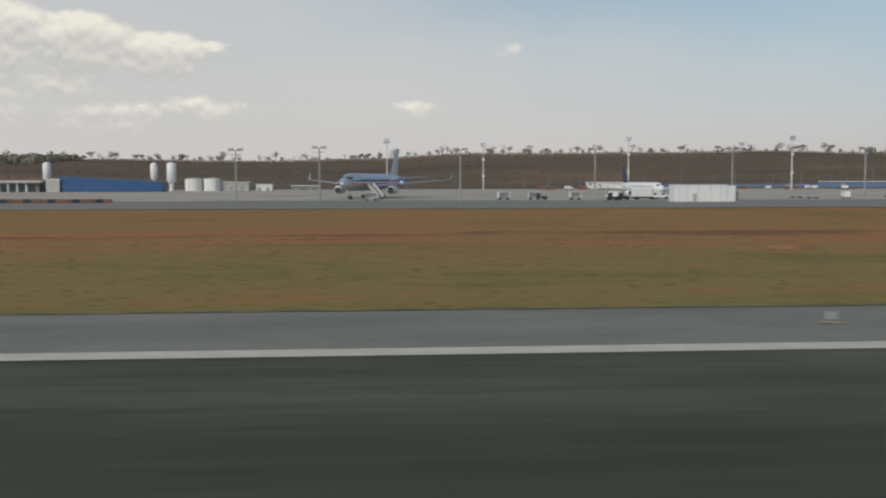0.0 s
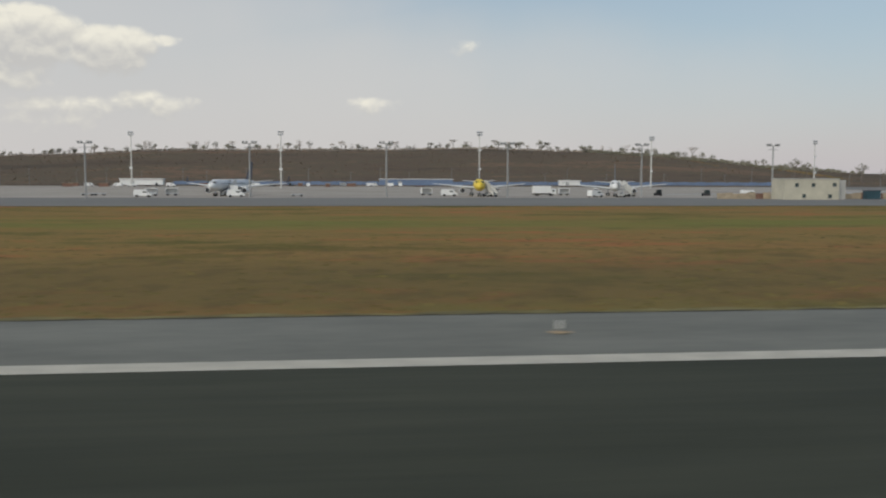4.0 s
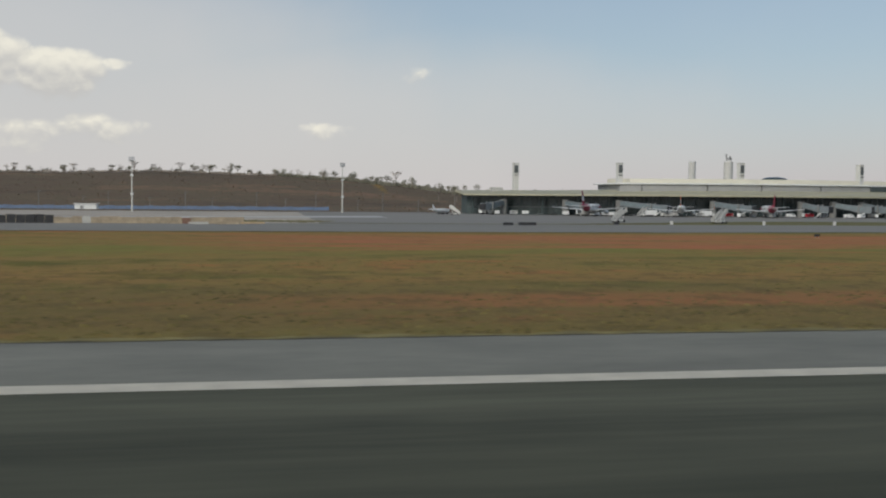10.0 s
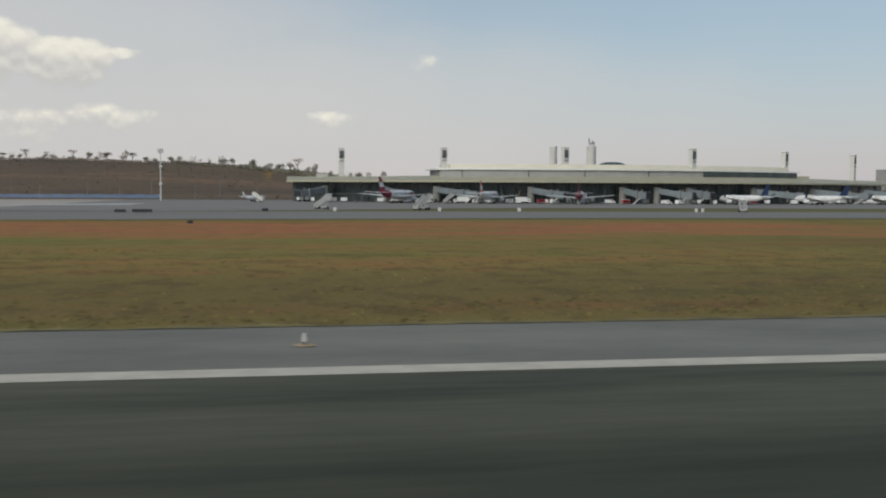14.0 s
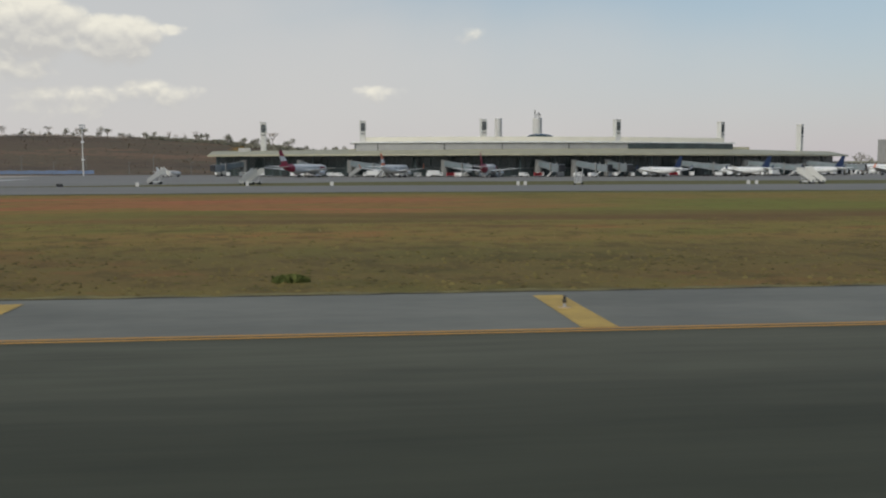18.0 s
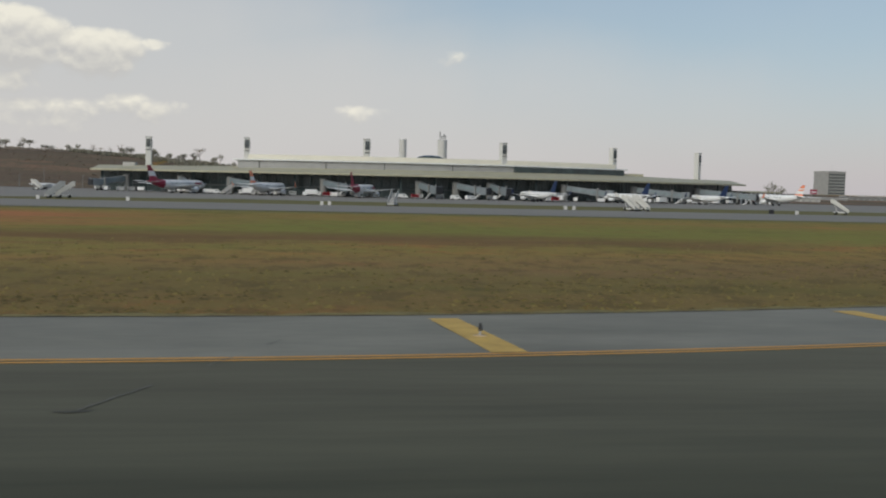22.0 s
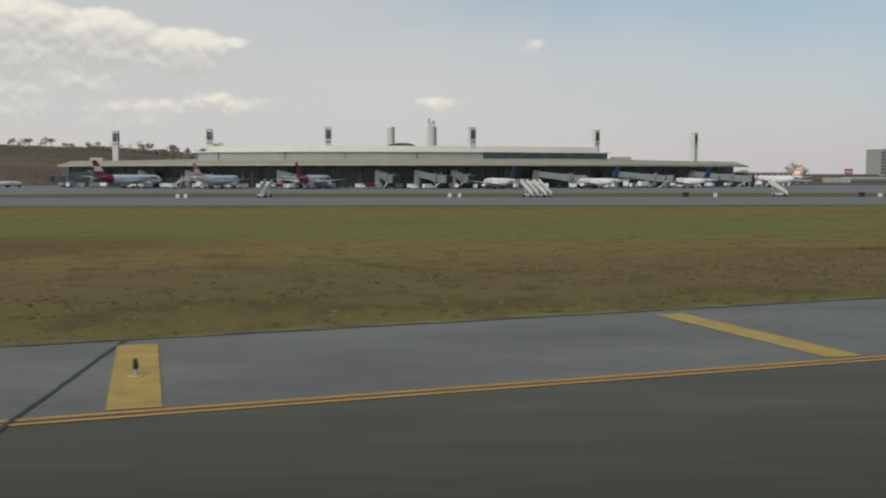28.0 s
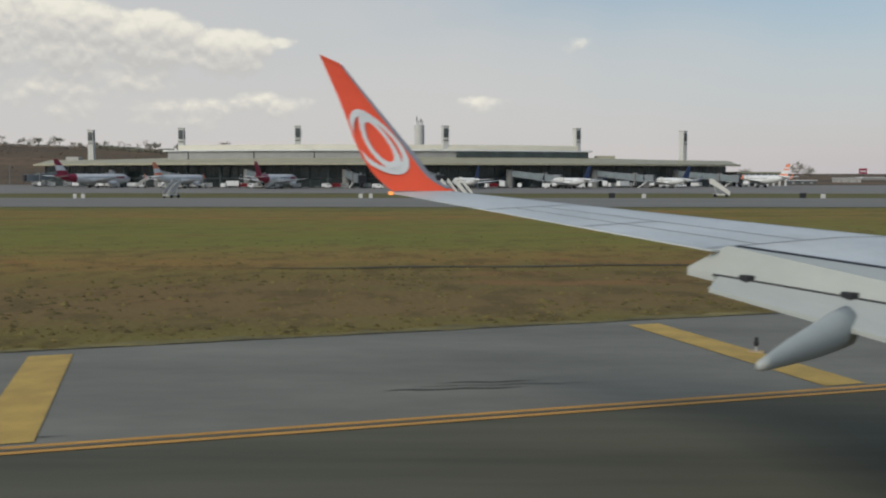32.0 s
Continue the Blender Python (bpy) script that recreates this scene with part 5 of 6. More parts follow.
house = thing("concrete_block_house", 311, 236, BASE, 0, "plain two-storey concrete block house with small dark windows", "building")
part("body", bevelled(0, 15, 0, 7, -0.2, 5.3, 0.06), M["house_wall"], house)
part("side_wing", bevelled(15, 17.6, 1.5, 7, -0.2, 5.0, 0.05), M["concrete"], house)
for x, z in ((2.9, 3.3), (7.4, 3.3), (13.2, 3.4), (4.9, 0.5), (12.0, 0.4)):
    w = part("window", boxm(x, x + 1.0, -0.03, 0.05, z, z + 0.95), M["dark_glass"], house)
    part("sill", boxm(x - 0.1, x + 1.1, -0.12, 0.0, z - 0.12, z), M["concrete"], w)
part("parapet", boxm(-0.1, 15.1, -0.1, 7.1, 5.3, 5.5), M["concrete"], house)

hoarding = thing("hoarding", 296, 243, BASE, 0, "low hoarding of beige and brown panels beside the taxiway", "hoarding")
hs = random.Random(3)
for i in range(58):
    x = i * 2.15
    if 14 < x < 33.5:
        continue
    gate = 65.5 < x < 79
    h = 1.55 + hs.uniform(-0.12, 0.25) + (0.35 if gate else 0)
    y = 0.03 * x + hs.uniform(-0.15, 0.15) - 0.06 * max(0, x - 85)
    m = M["dark"] if gate else (M["panel_beige"] if hs.random() < 0.8 else M["brick_red"] if hs.random() < 0.6 else M["concrete"])
    part("panel", boxm(x, x + 2.1, y, y + 0.12, 0, h), m, hoarding)
    part("post", boxm(x - 0.07, x + 0.03, y - 0.06, y + 0.16, 0, h + 0.1), M["panel_beige"], hoarding)
skip = thing("blue_container", 338, 241, BASE, 0, "small dark teal skip container at the hoarding", "container")
part("body", bevelled(-2, 2, -1, 1, 0, 2.2, 0.06), M["teal_paint"], skip)
part("lid", bevelled(-2.1, 2.1, -1.1, 1.1, 2.2, 2.35, 0.04), M["dark"], skip)
part("end_door", boxm(2.0, 2.08, -0.9, 0.9, 0.1, 2.1), M["white"], skip)
for x, y, l in ((410, 240, 4.6), (412, 300, 4)):
    b = thing("concrete_barrier", x, y, BASE, 0, "pale concrete barrier lying on the apron", "barrier", "barriers")
    part("block", bevelled(-l / 2, l / 2, -0.4, 0.4, 0, 0.6, 0.1), M["concrete"], b)
rb = thing("sandy_barrier", 417, 241, BASE, 0, "low sandy concrete barrier beside the hoarding", "barrier")
part("block", bevelled(-2.5, 2.5, -0.3, 0.3, 0, 0.6, 0.1), M["panel_beige"], rb)
tyre_wall = thing("barrier_row", -133, 239, BASE, 0, "low dark row of barriers along the taxiway", "barrier")
for i in range(20):
    part("block", bevelled(i * 1.9, i * 1.9 + 1.8, -0.4, 0.4, 0, 0.95, 0.1), M["brick_red"] if i % 3 else M["dark"], tyre_wall)

hangar = thing("blue_hall", -172, 450, -3, 0, "blue metal-clad hall with a slanting roofline", "hall")
n = 22
for i in range(n):
    a, b = i / n, (i + 1) / n
    x0, x1 = a * 44, b * 44
    l0, l1 = -2.6 * (1 - a), -2.6 * (1 - b)
    bm = bmesh.new()
    z0, z1 = 8.5 - 2.4 * a, 8.5 - 2.4 * b
    y0 = 0.06 * (i % 2)
    loft(bm, [[(x0, y0, 0), (x1 - 0.05, y0, 0), (x1 + l1 - 0.05, y0, z1), (x0 + l0, y0, z0)], [(x0, 12, 0), (x1 - 0.05, 12, 0), (x1 + l1 - 0.05, 12, z1), (x0 + l0, 12, z0)]])
    part("cladding_panel", bm, M["blue_paint"], hangar)
part("plinth", boxm(0, 44, -0.1, 12, 0, 0.5), M["concrete"], hangar)
gatehouse = thing("white_portal", -176.5, 449, -3, 0, "white concrete portal beside the blue hall", "portal")
part("wall", bevelled(-3, 3, 0, 8, 0, 6.9, 0.05), M["concrete"], gatehouse)
part("lintel", bevelled(-3.3, 3.3, -0.3, 8, 6.9, 7.4, 0.05), M["white"], gatehouse)
hall = thing("long_hall", -240, 450, -3, 0, "long pale hall with a dark window front", "hall")
part("roof", bevelled(-60, 59, -2, 20, 5.6, 6.8, 0.1), M["concrete"], hall)
part("wall", boxm(-58, 57, 0.5, 20, 0, 5.6), M["grey_wall"], hall)
for i in range(28):
    part("window", boxm(-57 + i * 4.05, -54 + i * 4.05, 0.4, 0.5, 1.0, 4.6), M["dark_glass"], hall)
    part("column", boxm(-57.9 + i * 4.05, -57.4 + i * 4.05, -1.0, -0.5, 0, 5.6), M["white"], hall)


def elevated_tank(x, y, base, top, r):
    t = thing("elevated_tank", x, y, -3, 0, "white elevated steel tank on a slim stem", "tank", "elevated tanks")
    part("stem", tube(bmesh.new(), (0, 0, 0), (0, 0, base + 3), r * 0.5, r * 0.45, 12), M["white"], t)
    part("drum", loft(bmesh.new(), [[(k * r * math.cos(a), k * r * math.sin(a), z + 3) for a in [2 * math.pi * i / 16 for i in range(16)]] for k, z in ((0.45, base - 1), (1, base + 0.3), (1, top), (0.85, top + 0.4), (0.2, top + 0.8))]), M["white"], t, smooth=True)


elevated_tank(-189, 480, 4.5, 11.8, 1.9)
elevated_tank(-138, 480, 4.5, 11.6, 1.7)
elevated_tank(-129.6, 480, 3.0, 11.7, 2.3)
for x in (-118.5, -109.5):
    t = thing("fuel_tank", x, 478, -3, 0, "squat white cylindrical fuel tank", "tank", "fuel tanks")
    part("drum", tube(bmesh.new(), (0, 0, 0), (0, 0, 7.4), 4.1, 4.1, 24), M["white"], t)
    part("roof", tube(bmesh.new(), (0, 0, 7.4), (0, 0, 8.0), 4.2, 0.8, 24), M["concrete"], t)
    for k in range(6):
        part("rib", tube(bmesh.new(), (4.12 * math.cos(k - 3), 4.12 * math.sin(k - 3), 0), (4.12 * math.cos(k - 3), 4.12 * math.sin(k - 3), 7.4), 0.12, n=6), M["concrete"], t)


def shed(x, y, w, d, h, mat, label, base=-3.0, windows=True):
    t = thing("shed", x, y, base, 0, label, "building", "apron sheds")
    part("wall", bevelled(-w / 2, w / 2, 0, d, 0, h, 0.05), mat, t)
    part("roof", bevelled(-w / 2 - 0.4, w / 2 + 0.4, -0.5, d + 0.4, h, h + 0.35, 0.04), M["white"], t)
    k = max(2, int(w / 5)) if windows else 1
    for i in range(k):
        xa = -w / 2 + w * (i + 0.25) / k
        part("window" if i else "door", boxm(xa, xa + min(1.8, w / k * 0.5), -0.05, 0.0, 0.9 if i else 0.1, h * 0.7), M["office_grey"], t)


shed(-100, 478, 16, 8, 5.6, M["concrete"], "low white shed beside the fuel tanks")
shed(-85, 482, 8, 8, 4.4, M["white"], "small white shed beside the fuel tanks")
shed(-66, 500, 14, 8, 3.6, M["grey_wall"], "low grey shed at the back of the apron")
shed(243, 525, 40, 6, 3.2, M["blue_fence"], "long low blue shed with a white roof", -0.8, False)
shed(330, 528, 11, 6, 2.6, M["white"], "long low white shed at the back of the apron", -0.8, False)
shed(98, 520, 22, 6, 3.0, M["white"], "long low white shed at the back of the apron", -0.8, False)
shed(985, 640, 15, 9, 4.0, M["concrete"], "pale cargo shed beyond the last gate", -2)
shed(1030, 690, 26, 12, 4.2, M["office_grey"], "grey cargo shed beyond the last gate", -2)
shed(940, 600, 16, 8, 2.6, M["dark_steel"], "low dark shed beyond the last gate", -2)
shed(1080, 700, 60, 14, 6, M["grey_wall"], "long grey cargo shed beyond the last gate", -2)
bs = thing("blue_board", -15.5, 520, -2, 0, "blue notice board on two posts at the apron edge", "sign")
part("panel", bevelled(-2.8, 2.8, -0.1, 0.1, 3.0, 6.2, 0.04), M["blue_paint"], bs)
part("mark", boxm(-0.8, 0.8, -0.14, -0.1, 4.0, 5.2), M["white"], bs)
for x in (-2.2, 2.2):
    part("post", boxm(x - 0.12, x + 0.12, -0.1, 0.1, 0, 3.0), M["steel"], bs)
bb = thing("billboard", 1020, 700, -2, 10, "dark red billboard on a post beyond the terminal", "billboard")
part("panel", bevelled(-3.2, 3.2, -0.2, 0.2, 7.0, 10.6, 0.05), M["maroon_paint"], bb)
part("stripe", boxm(-2.6, 2.6, -0.25, -0.2, 8.2, 9.0), M["white"], bb)
part("post", tube(bmesh.new(), (0, 0, 0), (0, 0, 7.0), 0.3, n=8), M["dark"], bb)

fence = thing("blue_fence", 110, 548, -0.9, 0, "long blue site fence at the foot of the hill", "fence")
for i in range(120):
    x = i * 2.9
    part("panel", boxm(x, x + 2.8, 0, 0.08, 0.1, 2.0 + 0.15 * math.sin(i * 1.7)), M["blue_fence"], fence)
for i in range(34):
    x = -60 + i * 19 + 3 * math.sin(i * 2.3)
    t = thing("fence_lamp", x, 556 + 4 * math.sin(i), -1.5, 0, "slim grey lamp post along the perimeter", "lamp post", "perimeter lamp posts")
    part("pole", tube(bmesh.new(), (0, 0, 0), (0, 0, 9.0 + 2 * math.sin(i * 3.1)), 0.2, 0.12, 6), M["grey_wall"], t)
    part("arm", boxm(-0.1, 1.2, -0.08, 0.08, 8.8 + 2 * math.sin(i * 3.1), 9.0 + 2 * math.sin(i * 3.1)), M["grey_wall"], t)


# vehicles and crates left along the back of the apron
back = random.Random(31)
crate = thing("crate", 62, 528, ground_z(62, 528), 5, "rusty red crate at the back of the apron", "crate", "apron crates")
part("body", bevelled(-2.4, 2.4, -1.2, 1.2, 0, 1.7, 0.06), M["brick_red"], crate)
part("lid", bevelled(-2.5, 2.5, -1.3, 1.3, 1.7, 1.85, 0.04), M["panel_beige"], crate)
for i in range(26):
    x, y = 66 + i * 7.1 + back.uniform(-2.5, 2.5), back.uniform(505, 538)
    copy_thing(back.choice((v1, c1, g1, crate, v1, crate)), pose(x * S, y * S, ground_z(x, y) * S, 0, 0, back.choice((0, 8, 90, 172))))


# ---- hill and plants ----
hillx = steps(-1000, 1100, 150)
hill = part("hill", sheet(hillx, steps(552, 900, 30), 0.05), M["scrub"], smooth=True)
tagged(hill, "brown scrub-covered hillside behind the apron", "hill", kind="structure")


def clump(bm, c, r, rng, n):
    """A loose puff of small leaf triangles."""
    for _ in range(n):
        p = Vector(c) + Vector((rng.gauss(0, 0.5), rng.gauss(0, 0.5), rng.gauss(0, 0.4))) * r
        a = Vector((rng.uniform(-1, 1), rng.uniform(-1, 1), rng.uniform(-1, 1))).normalized() * r * rng.uniform(0.14, 0.34)
        b = a.orthogonal() * rng.uniform(0.6, 1.1)
        bm.faces.new([bm.verts.new(q) for q in (p - a, p + b * 0.7, p + a, p - b * 0.7)])


def tree(seed, h, spread, leafy, flat):
    rng = random.Random(seed)
    t = thing("tree", 0, 0, 0, 0, "small dry savanna tree on the hill" if not leafy else "small green savanna tree on the hill", "tree", "hill trees")
    bm = bmesh.new()
    tube(bm, (0, 0, -0.5), (0.2 * rng.uniform(-1, 1), 0, h * 0.5), 0.22, 0.14, 6)
    tops = []
    for k in range(6):
        a = 2 * math.pi * k / 6 + rng.uniform(-0.4, 0.4)
        top = (spread * math.cos(a) * rng.uniform(0.5, 1), spread * math.sin(a) * rng.uniform(0.5, 1), h * (rng.uniform(0.86, 0.95) if flat else rng.uniform(0.6, 1.0)))
        tube(bm, (0, 0, h * rng.uniform(0.35, 0.5)), top, 0.11, 0.04, 5)
        tops.append(top)
    part("trunk", bm, M["bark"], t)
    bm = bmesh.new()
    for top in tops + [(0, 0, h * 0.92)]:
        clump(bm, top, spread * (0.5 if leafy else 0.42), rng, 18 if leafy else 8)
        for _ in range(2):
            clump(bm, (top[0] * rng.uniform(0.4, 1.1), top[1] * rng.uniform(0.4, 1.1), top[2] - (0.2 if flat else rng.uniform(0, h * 0.2))), spread * 0.36, rng, 12 if leafy else 5)
    part("crown", bm, M["leaf"] if leafy else M["leaf_dry_hazed"], t)
    return t


kinds = [tree(s, h, w, leafy, flat) for s, h, w, leafy, flat in ((1, 7, 2.4, True, False), (2, 5.5, 2.6, True, False), (3, 8, 2.2, False, False), (4, 6, 1.8, False, False), (5, 7.5, 3.2, False, True), (6, 4.5, 2.4, True, False), (7, 9, 2.6, True, False), (8, 6.5, 2.8, True, True))]
where = random.Random(11)
used = set()
acacia = 536
for i in range(285):
    x = -420 + 1060 * (i + where.uniform(-3, 3)) / 285
    y = 872 + where.uniform(-14, 22)
    k = where.choice((0, 1, 2, 3, 3, 5, 7, 2, 4, 6, 1, 5)) if x < 470 else where.choice((0, 1, 5, 6, 1, 5, 0))
    if -330 > x or x > 470:
        k = where.choice((0, 1, 5, 6, 0, 1))
    sc = where.uniform(0.5, 1.25)
    m = pose(x * S, y * S, (ground_z(x, y) - 0.1) * S, 0, 0, where.uniform(0, 360)) @ Matrix.Scale(sc, 4)
    if k in used:
        o = copy_thing(kinds[k], m)
    else:
        o = kinds[k]
        used.add(k)
    o.matrix_basis = m
o = copy_thing(kinds[4], pose(0, 0, 0))
o.matrix_basis = pose(acacia * S, 872 * S, ground_z(acacia, 872) * S) @ Matrix.Scale(1.6, 4)
for x, y, k in ((940, 610, 6), (948, 612, 0), (905, 600, 1), (590, 640, 0), (606, 650, 6), (640, 640, 1), (575, 650, 6), (560, 700, 0), (545, 690, 6), (622, 640, 6)):
    o = copy_thing(kinds[k], pose(0, 0, 0))
    o.matrix_basis = pose(x * S, y * S, ground_z(x, y) * S) @ Matrix.Scale(1.5, 4)


def shaded(name, dark, light):
    """Plant colour that differs from clump to clump."""
    m = bpy.data.materials.new(name)
    m.use_nodes = True
    n, l = links(m)
    g = n.new("ShaderNodeNewGeometry")
    r = n.new("ShaderNodeValToRGB")
    r.color_ramp.elements[0].color, r.color_ramp.elements[1].color = (*dark, 1), (*light, 1)
    l.new(g.outputs["Random Per Island"], r.inputs[0])
    l.new(r.outputs[0], n["Principled BSDF"].inputs["Base Color"])
    n["Principled BSDF"].inputs["Roughness"].default_value = 0.95
    n["Principled BSDF"].inputs["Specular IOR Level"].default_value = 0.1
    return m


def tufts(name, count, place, size, mat, label, blades=4, tall=1.0):
    """Many small tufts in one mesh."""
    rng = random.Random(name)
    verts, faces = [], []
    for _ in range(count):
        x, y = place(rng)
        z = ground_z(x, y) - (0.06 if y < 552 else -0.04)
        s = size * rng.uniform(0.5, 1.5)
        for k in range(blades):
            a = rng.uniform(0, 2 * math.pi)
            dx, dy = math.cos(a) * s * 0.5, math.sin(a) * s * 0.5
            i = len(verts)
            lean = rng.uniform(-0.5, 0.5) * s
            verts += [((x - dx) * S, (y - dy) * S, z * S), ((x + dx) * S, (y + dy) * S, z * S), ((x + dx * 0.4 + lean) * S, (y + dy * 0.4) * S, (z + s * tall * rng.uniform(0.7, 1.2)) * S), ((x - dx * 0.5 + lean) * S, (y - dy * 0.5) * S, (z + s * tall * rng.uniform(0.6, 1.1)) * S)]
            faces.append((i, i + 1, i + 2, i + 3))
    me = bpy.data.meshes.new(name)
    me.from_pydata(verts, [], faces)
    me.materials.append(mat)
    return tagged(new(name, me), label, name, kind="stuff")


def near_grass(rng):
    x = rng.uniform(-60, 800)
    return x, edge_y(x) + 0.15 + 34 * rng.random() ** 1.8


tufts("grass", 40000, near_grass, 0.07, shaded("grass_blades", (0.15, 0.115, 0.038), (0.22, 0.16, 0.055)), "dry tufted grass along the shoulder", 2, 0.4)


def weed_mounds(count):
    """Low dark clumps in the grass near the shoulder, in loose drifts."""
    rng = random.Random(21)
    drifts = [(rng.uniform(300, 800), 0.8 + 17 * rng.random() ** 1.4, rng.uniform(1, 4)) for _ in range(260)]
    verts, faces = [], []
    for _ in range(count):
        cx, d, w = rng.choice(drifts)
        x = cx + rng.gauss(0, w)
        y = edge_y(x) + max(0.3, d + rng.gauss(0, 0.3 + 0.1 * d))
        z = ground_z(x, y) - 0.065
        r, h = rng.uniform(0.05, 0.15), rng.uniform(0.035, 0.09)
        i = len(verts)
        for k in range(7):
            a = 2 * math.pi * k / 7
            q = r * rng.uniform(0.65, 1.25)
            verts.append(((x + 1.3 * q * math.cos(a)) * S, (y + q * math.sin(a)) * S, z * S))
        verts.append(((x + rng.uniform(-0.3, 0.3) * r) * S, y * S, (z + 0.02 + h) * S))
        faces += [(i + k, i + (k + 1) % 7, i + 7) for k in range(7)]
    me = bpy.data.meshes.new("weeds")
    me.from_pydata(verts, [], faces)
    me.materials.append(shaded("weed_clump", (0.075, 0.062, 0.028), (0.14, 0.11, 0.045)))
    return tagged(new("weeds", me), "low dark weed clumps in the dry grass", "weeds", kind="stuff")


weed_mounds(6500)


def tussocks(count):
    """Low tussocks of dry and green grass, thinning out away from the pavement."""
    rng = random.Random(33)
    verts, faces = [], []
    for _ in range(count):
        x = rng.uniform(-70, 810)
        y = edge_y(x) + 0.4 + 46 * rng.random() ** 1.5
        z = ground_z(x, y) - 0.065
        r, h = rng.uniform(0.04, 0.14), rng.uniform(0.025, 0.08)
        i = len(verts)
        for k in range(6):
            a = 2 * math.pi * k / 6
            q = r * rng.uniform(0.6, 1.3)
            verts.append(((x + 1.5 * q * math.cos(a)) * S, (y + q * math.sin(a)) * S, z * S))
        verts.append(((x + rng.uniform(-0.3, 0.3) * r) * S, y * S, (z + 0.02 + h) * S))
        faces += [(i + k, i + (k + 1) % 6, i + 6) for k in range(6)]
    me = bpy.data.meshes.new("tussocks")
    me.from_pydata(verts, [], faces)
    me.materials.append(shaded("tussock", (0.085, 0.075, 0.028), (0.19, 0.15, 0.055)))
    return tagged(new("tussocks", me), "dry grass tussocks scattered over the runway strip", "grass", kind="stuff")


tussocks(19000)


def one_bush(cx, cy, r):
    return lambda rng: (cx + rng.gauss(0, r), cy + rng.gauss(0, r * 0.5))


for bx, by, spread in ((621.5, 33.5, 0.22), (586.5, 33.2, 0.28)):
    tufts("bush", 130, one_bush(bx, by, spread), 0.19, shaded("bush_leaf", (0.06, 0.078, 0.022), (0.13, 0.14, 0.045)), "low green bush in the grass", 4)


def on_hill(rng):
    return rng.uniform(-420, 640), 575 + 300 * rng.random()


tufts("hill_scrub", 6000, on_hill, 0.6, shaded("scrub_leaf", (0.11, 0.085, 0.062), (0.18, 0.125, 0.085)), "brown leafless scrub on the hillside", 3, 0.45)


tufts("hill_shrubs", 1500, on_hill, 0.9, shaded("shrub_leaf", (0.15, 0.122, 0.09), (0.22, 0.17, 0.125)), "grey-green and brown shrubs on the hillside", 5, 0.8)


def on_ridge(rng):
    x = rng.uniform(-420, 640)
    return x, 868 + rng.uniform(-6, 18)


tufts("ridge_scrub", 3600, on_ridge, 1.5, M["leaf_dry_hazed"], "dark bushes along the crest of the hill", 4)


def on_green(rng):
    x = rng.uniform(430, 640)
    return x, 850 - 0.5 * (x - 430) * rng.random() + rng.uniform(0, 24)


tufts("ridge_bushes", 600, on_green, 2.0, M["leaf"], "green bushes on the falling end of the hill", 8)


def on_west(rng):
    x = -480 + 190 * rng.random() ** 0.9
    return x, 780 + 100 * rng.random() ** 0.6


tufts("woodland", 1000, on_west, 3.2, M["leaf"], "green woodland along the western crest", 5, 1.2)


# ---- the wing of the aircraft, at its place when it has slowed to a roll ----
wing = thing("airliner_wing", 721.03, 27.46, 0, 19.08, "white airliner wing with lowered flaps and an orange winglet", "wing")


def at(f, l, u):
    return (f, l, EYE + u)


def slab(points, thick):
    """A panel of given corners with thickness downwards."""
    return loft(bmesh.new(), [[at(*p) for p in points], [at(p[0], p[1], p[2] - thick) for p in points]])


def chord(l):
    """Leading and trailing edge at l; the flap bay steps in behind the aileron."""
    return 5.75 + 0.83 * (15.7 - l), (4.6 + 0.43 * (15.7 - l) if l > 10 else 7.55 + 0.64 * (10 - l))


rings = []
for l in steps(15.7, 10.02, 8) + steps(9.98, 3.2, 8):
    le, te = chord(l)
    c, th = le - te, 0.12 + 0.045 * (15.7 - l)
    u = -0.3 + 0.105 * (l - 15.7)
    rings.append([at(le - c * a, l, u + th * b) for a, b in ((0, -0.3), (0.03, 0.05), (0.12, 0.16), (0.35, 0.2), (0.7, 0.06), (1, -0.06), (1, -0.12), (0.6, -0.5), (0.25, -0.75), (0.05, -0.55))])
skin = part("skin", loft(bmesh.new(), rings), M["wing_white"], wing, smooth=True)
skin.data.set_sharp_from_angle(angle=radians(25))


def skin_point(l, a):
    """A point on the upper skin; a runs from front to back."""
    le, te = chord(l)
    th = 0.12 + 0.045 * (15.7 - l)
    pts = ((0, -0.3), (0.03, 0.05), (0.12, 0.16), (0.35, 0.2), (0.7, 0.06), (1, -0.06))
    for (a0, b0), (a1, b1) in zip(pts, pts[1:]):
        if a <= a1:
            b = b0 + (b1 - b0) * (a - a0) / (a1 - a0)
            break
    return Vector(at(le - (le - te) * a, l, -0.3 + 0.105 * (l - 15.7) + th * b + 0.004))


def seam(points, w):
    """A thin strip along points of the skin."""
    bm = bmesh.new()
    rings = []
    for i, p in enumerate(points):
        q = points[min(i + 1, len(points) - 1)] - points[max(i - 1, 0)]
        n = Vector((-q.y, q.x, 0)).normalized() * w
        rings.append([p - n, p + n, p + n + Vector((0, 0, 0.003)), p - n + Vector((0, 0, 0.003))])
    part("panel_seam", loft(bm, rings), M["seam_grey"], wing)


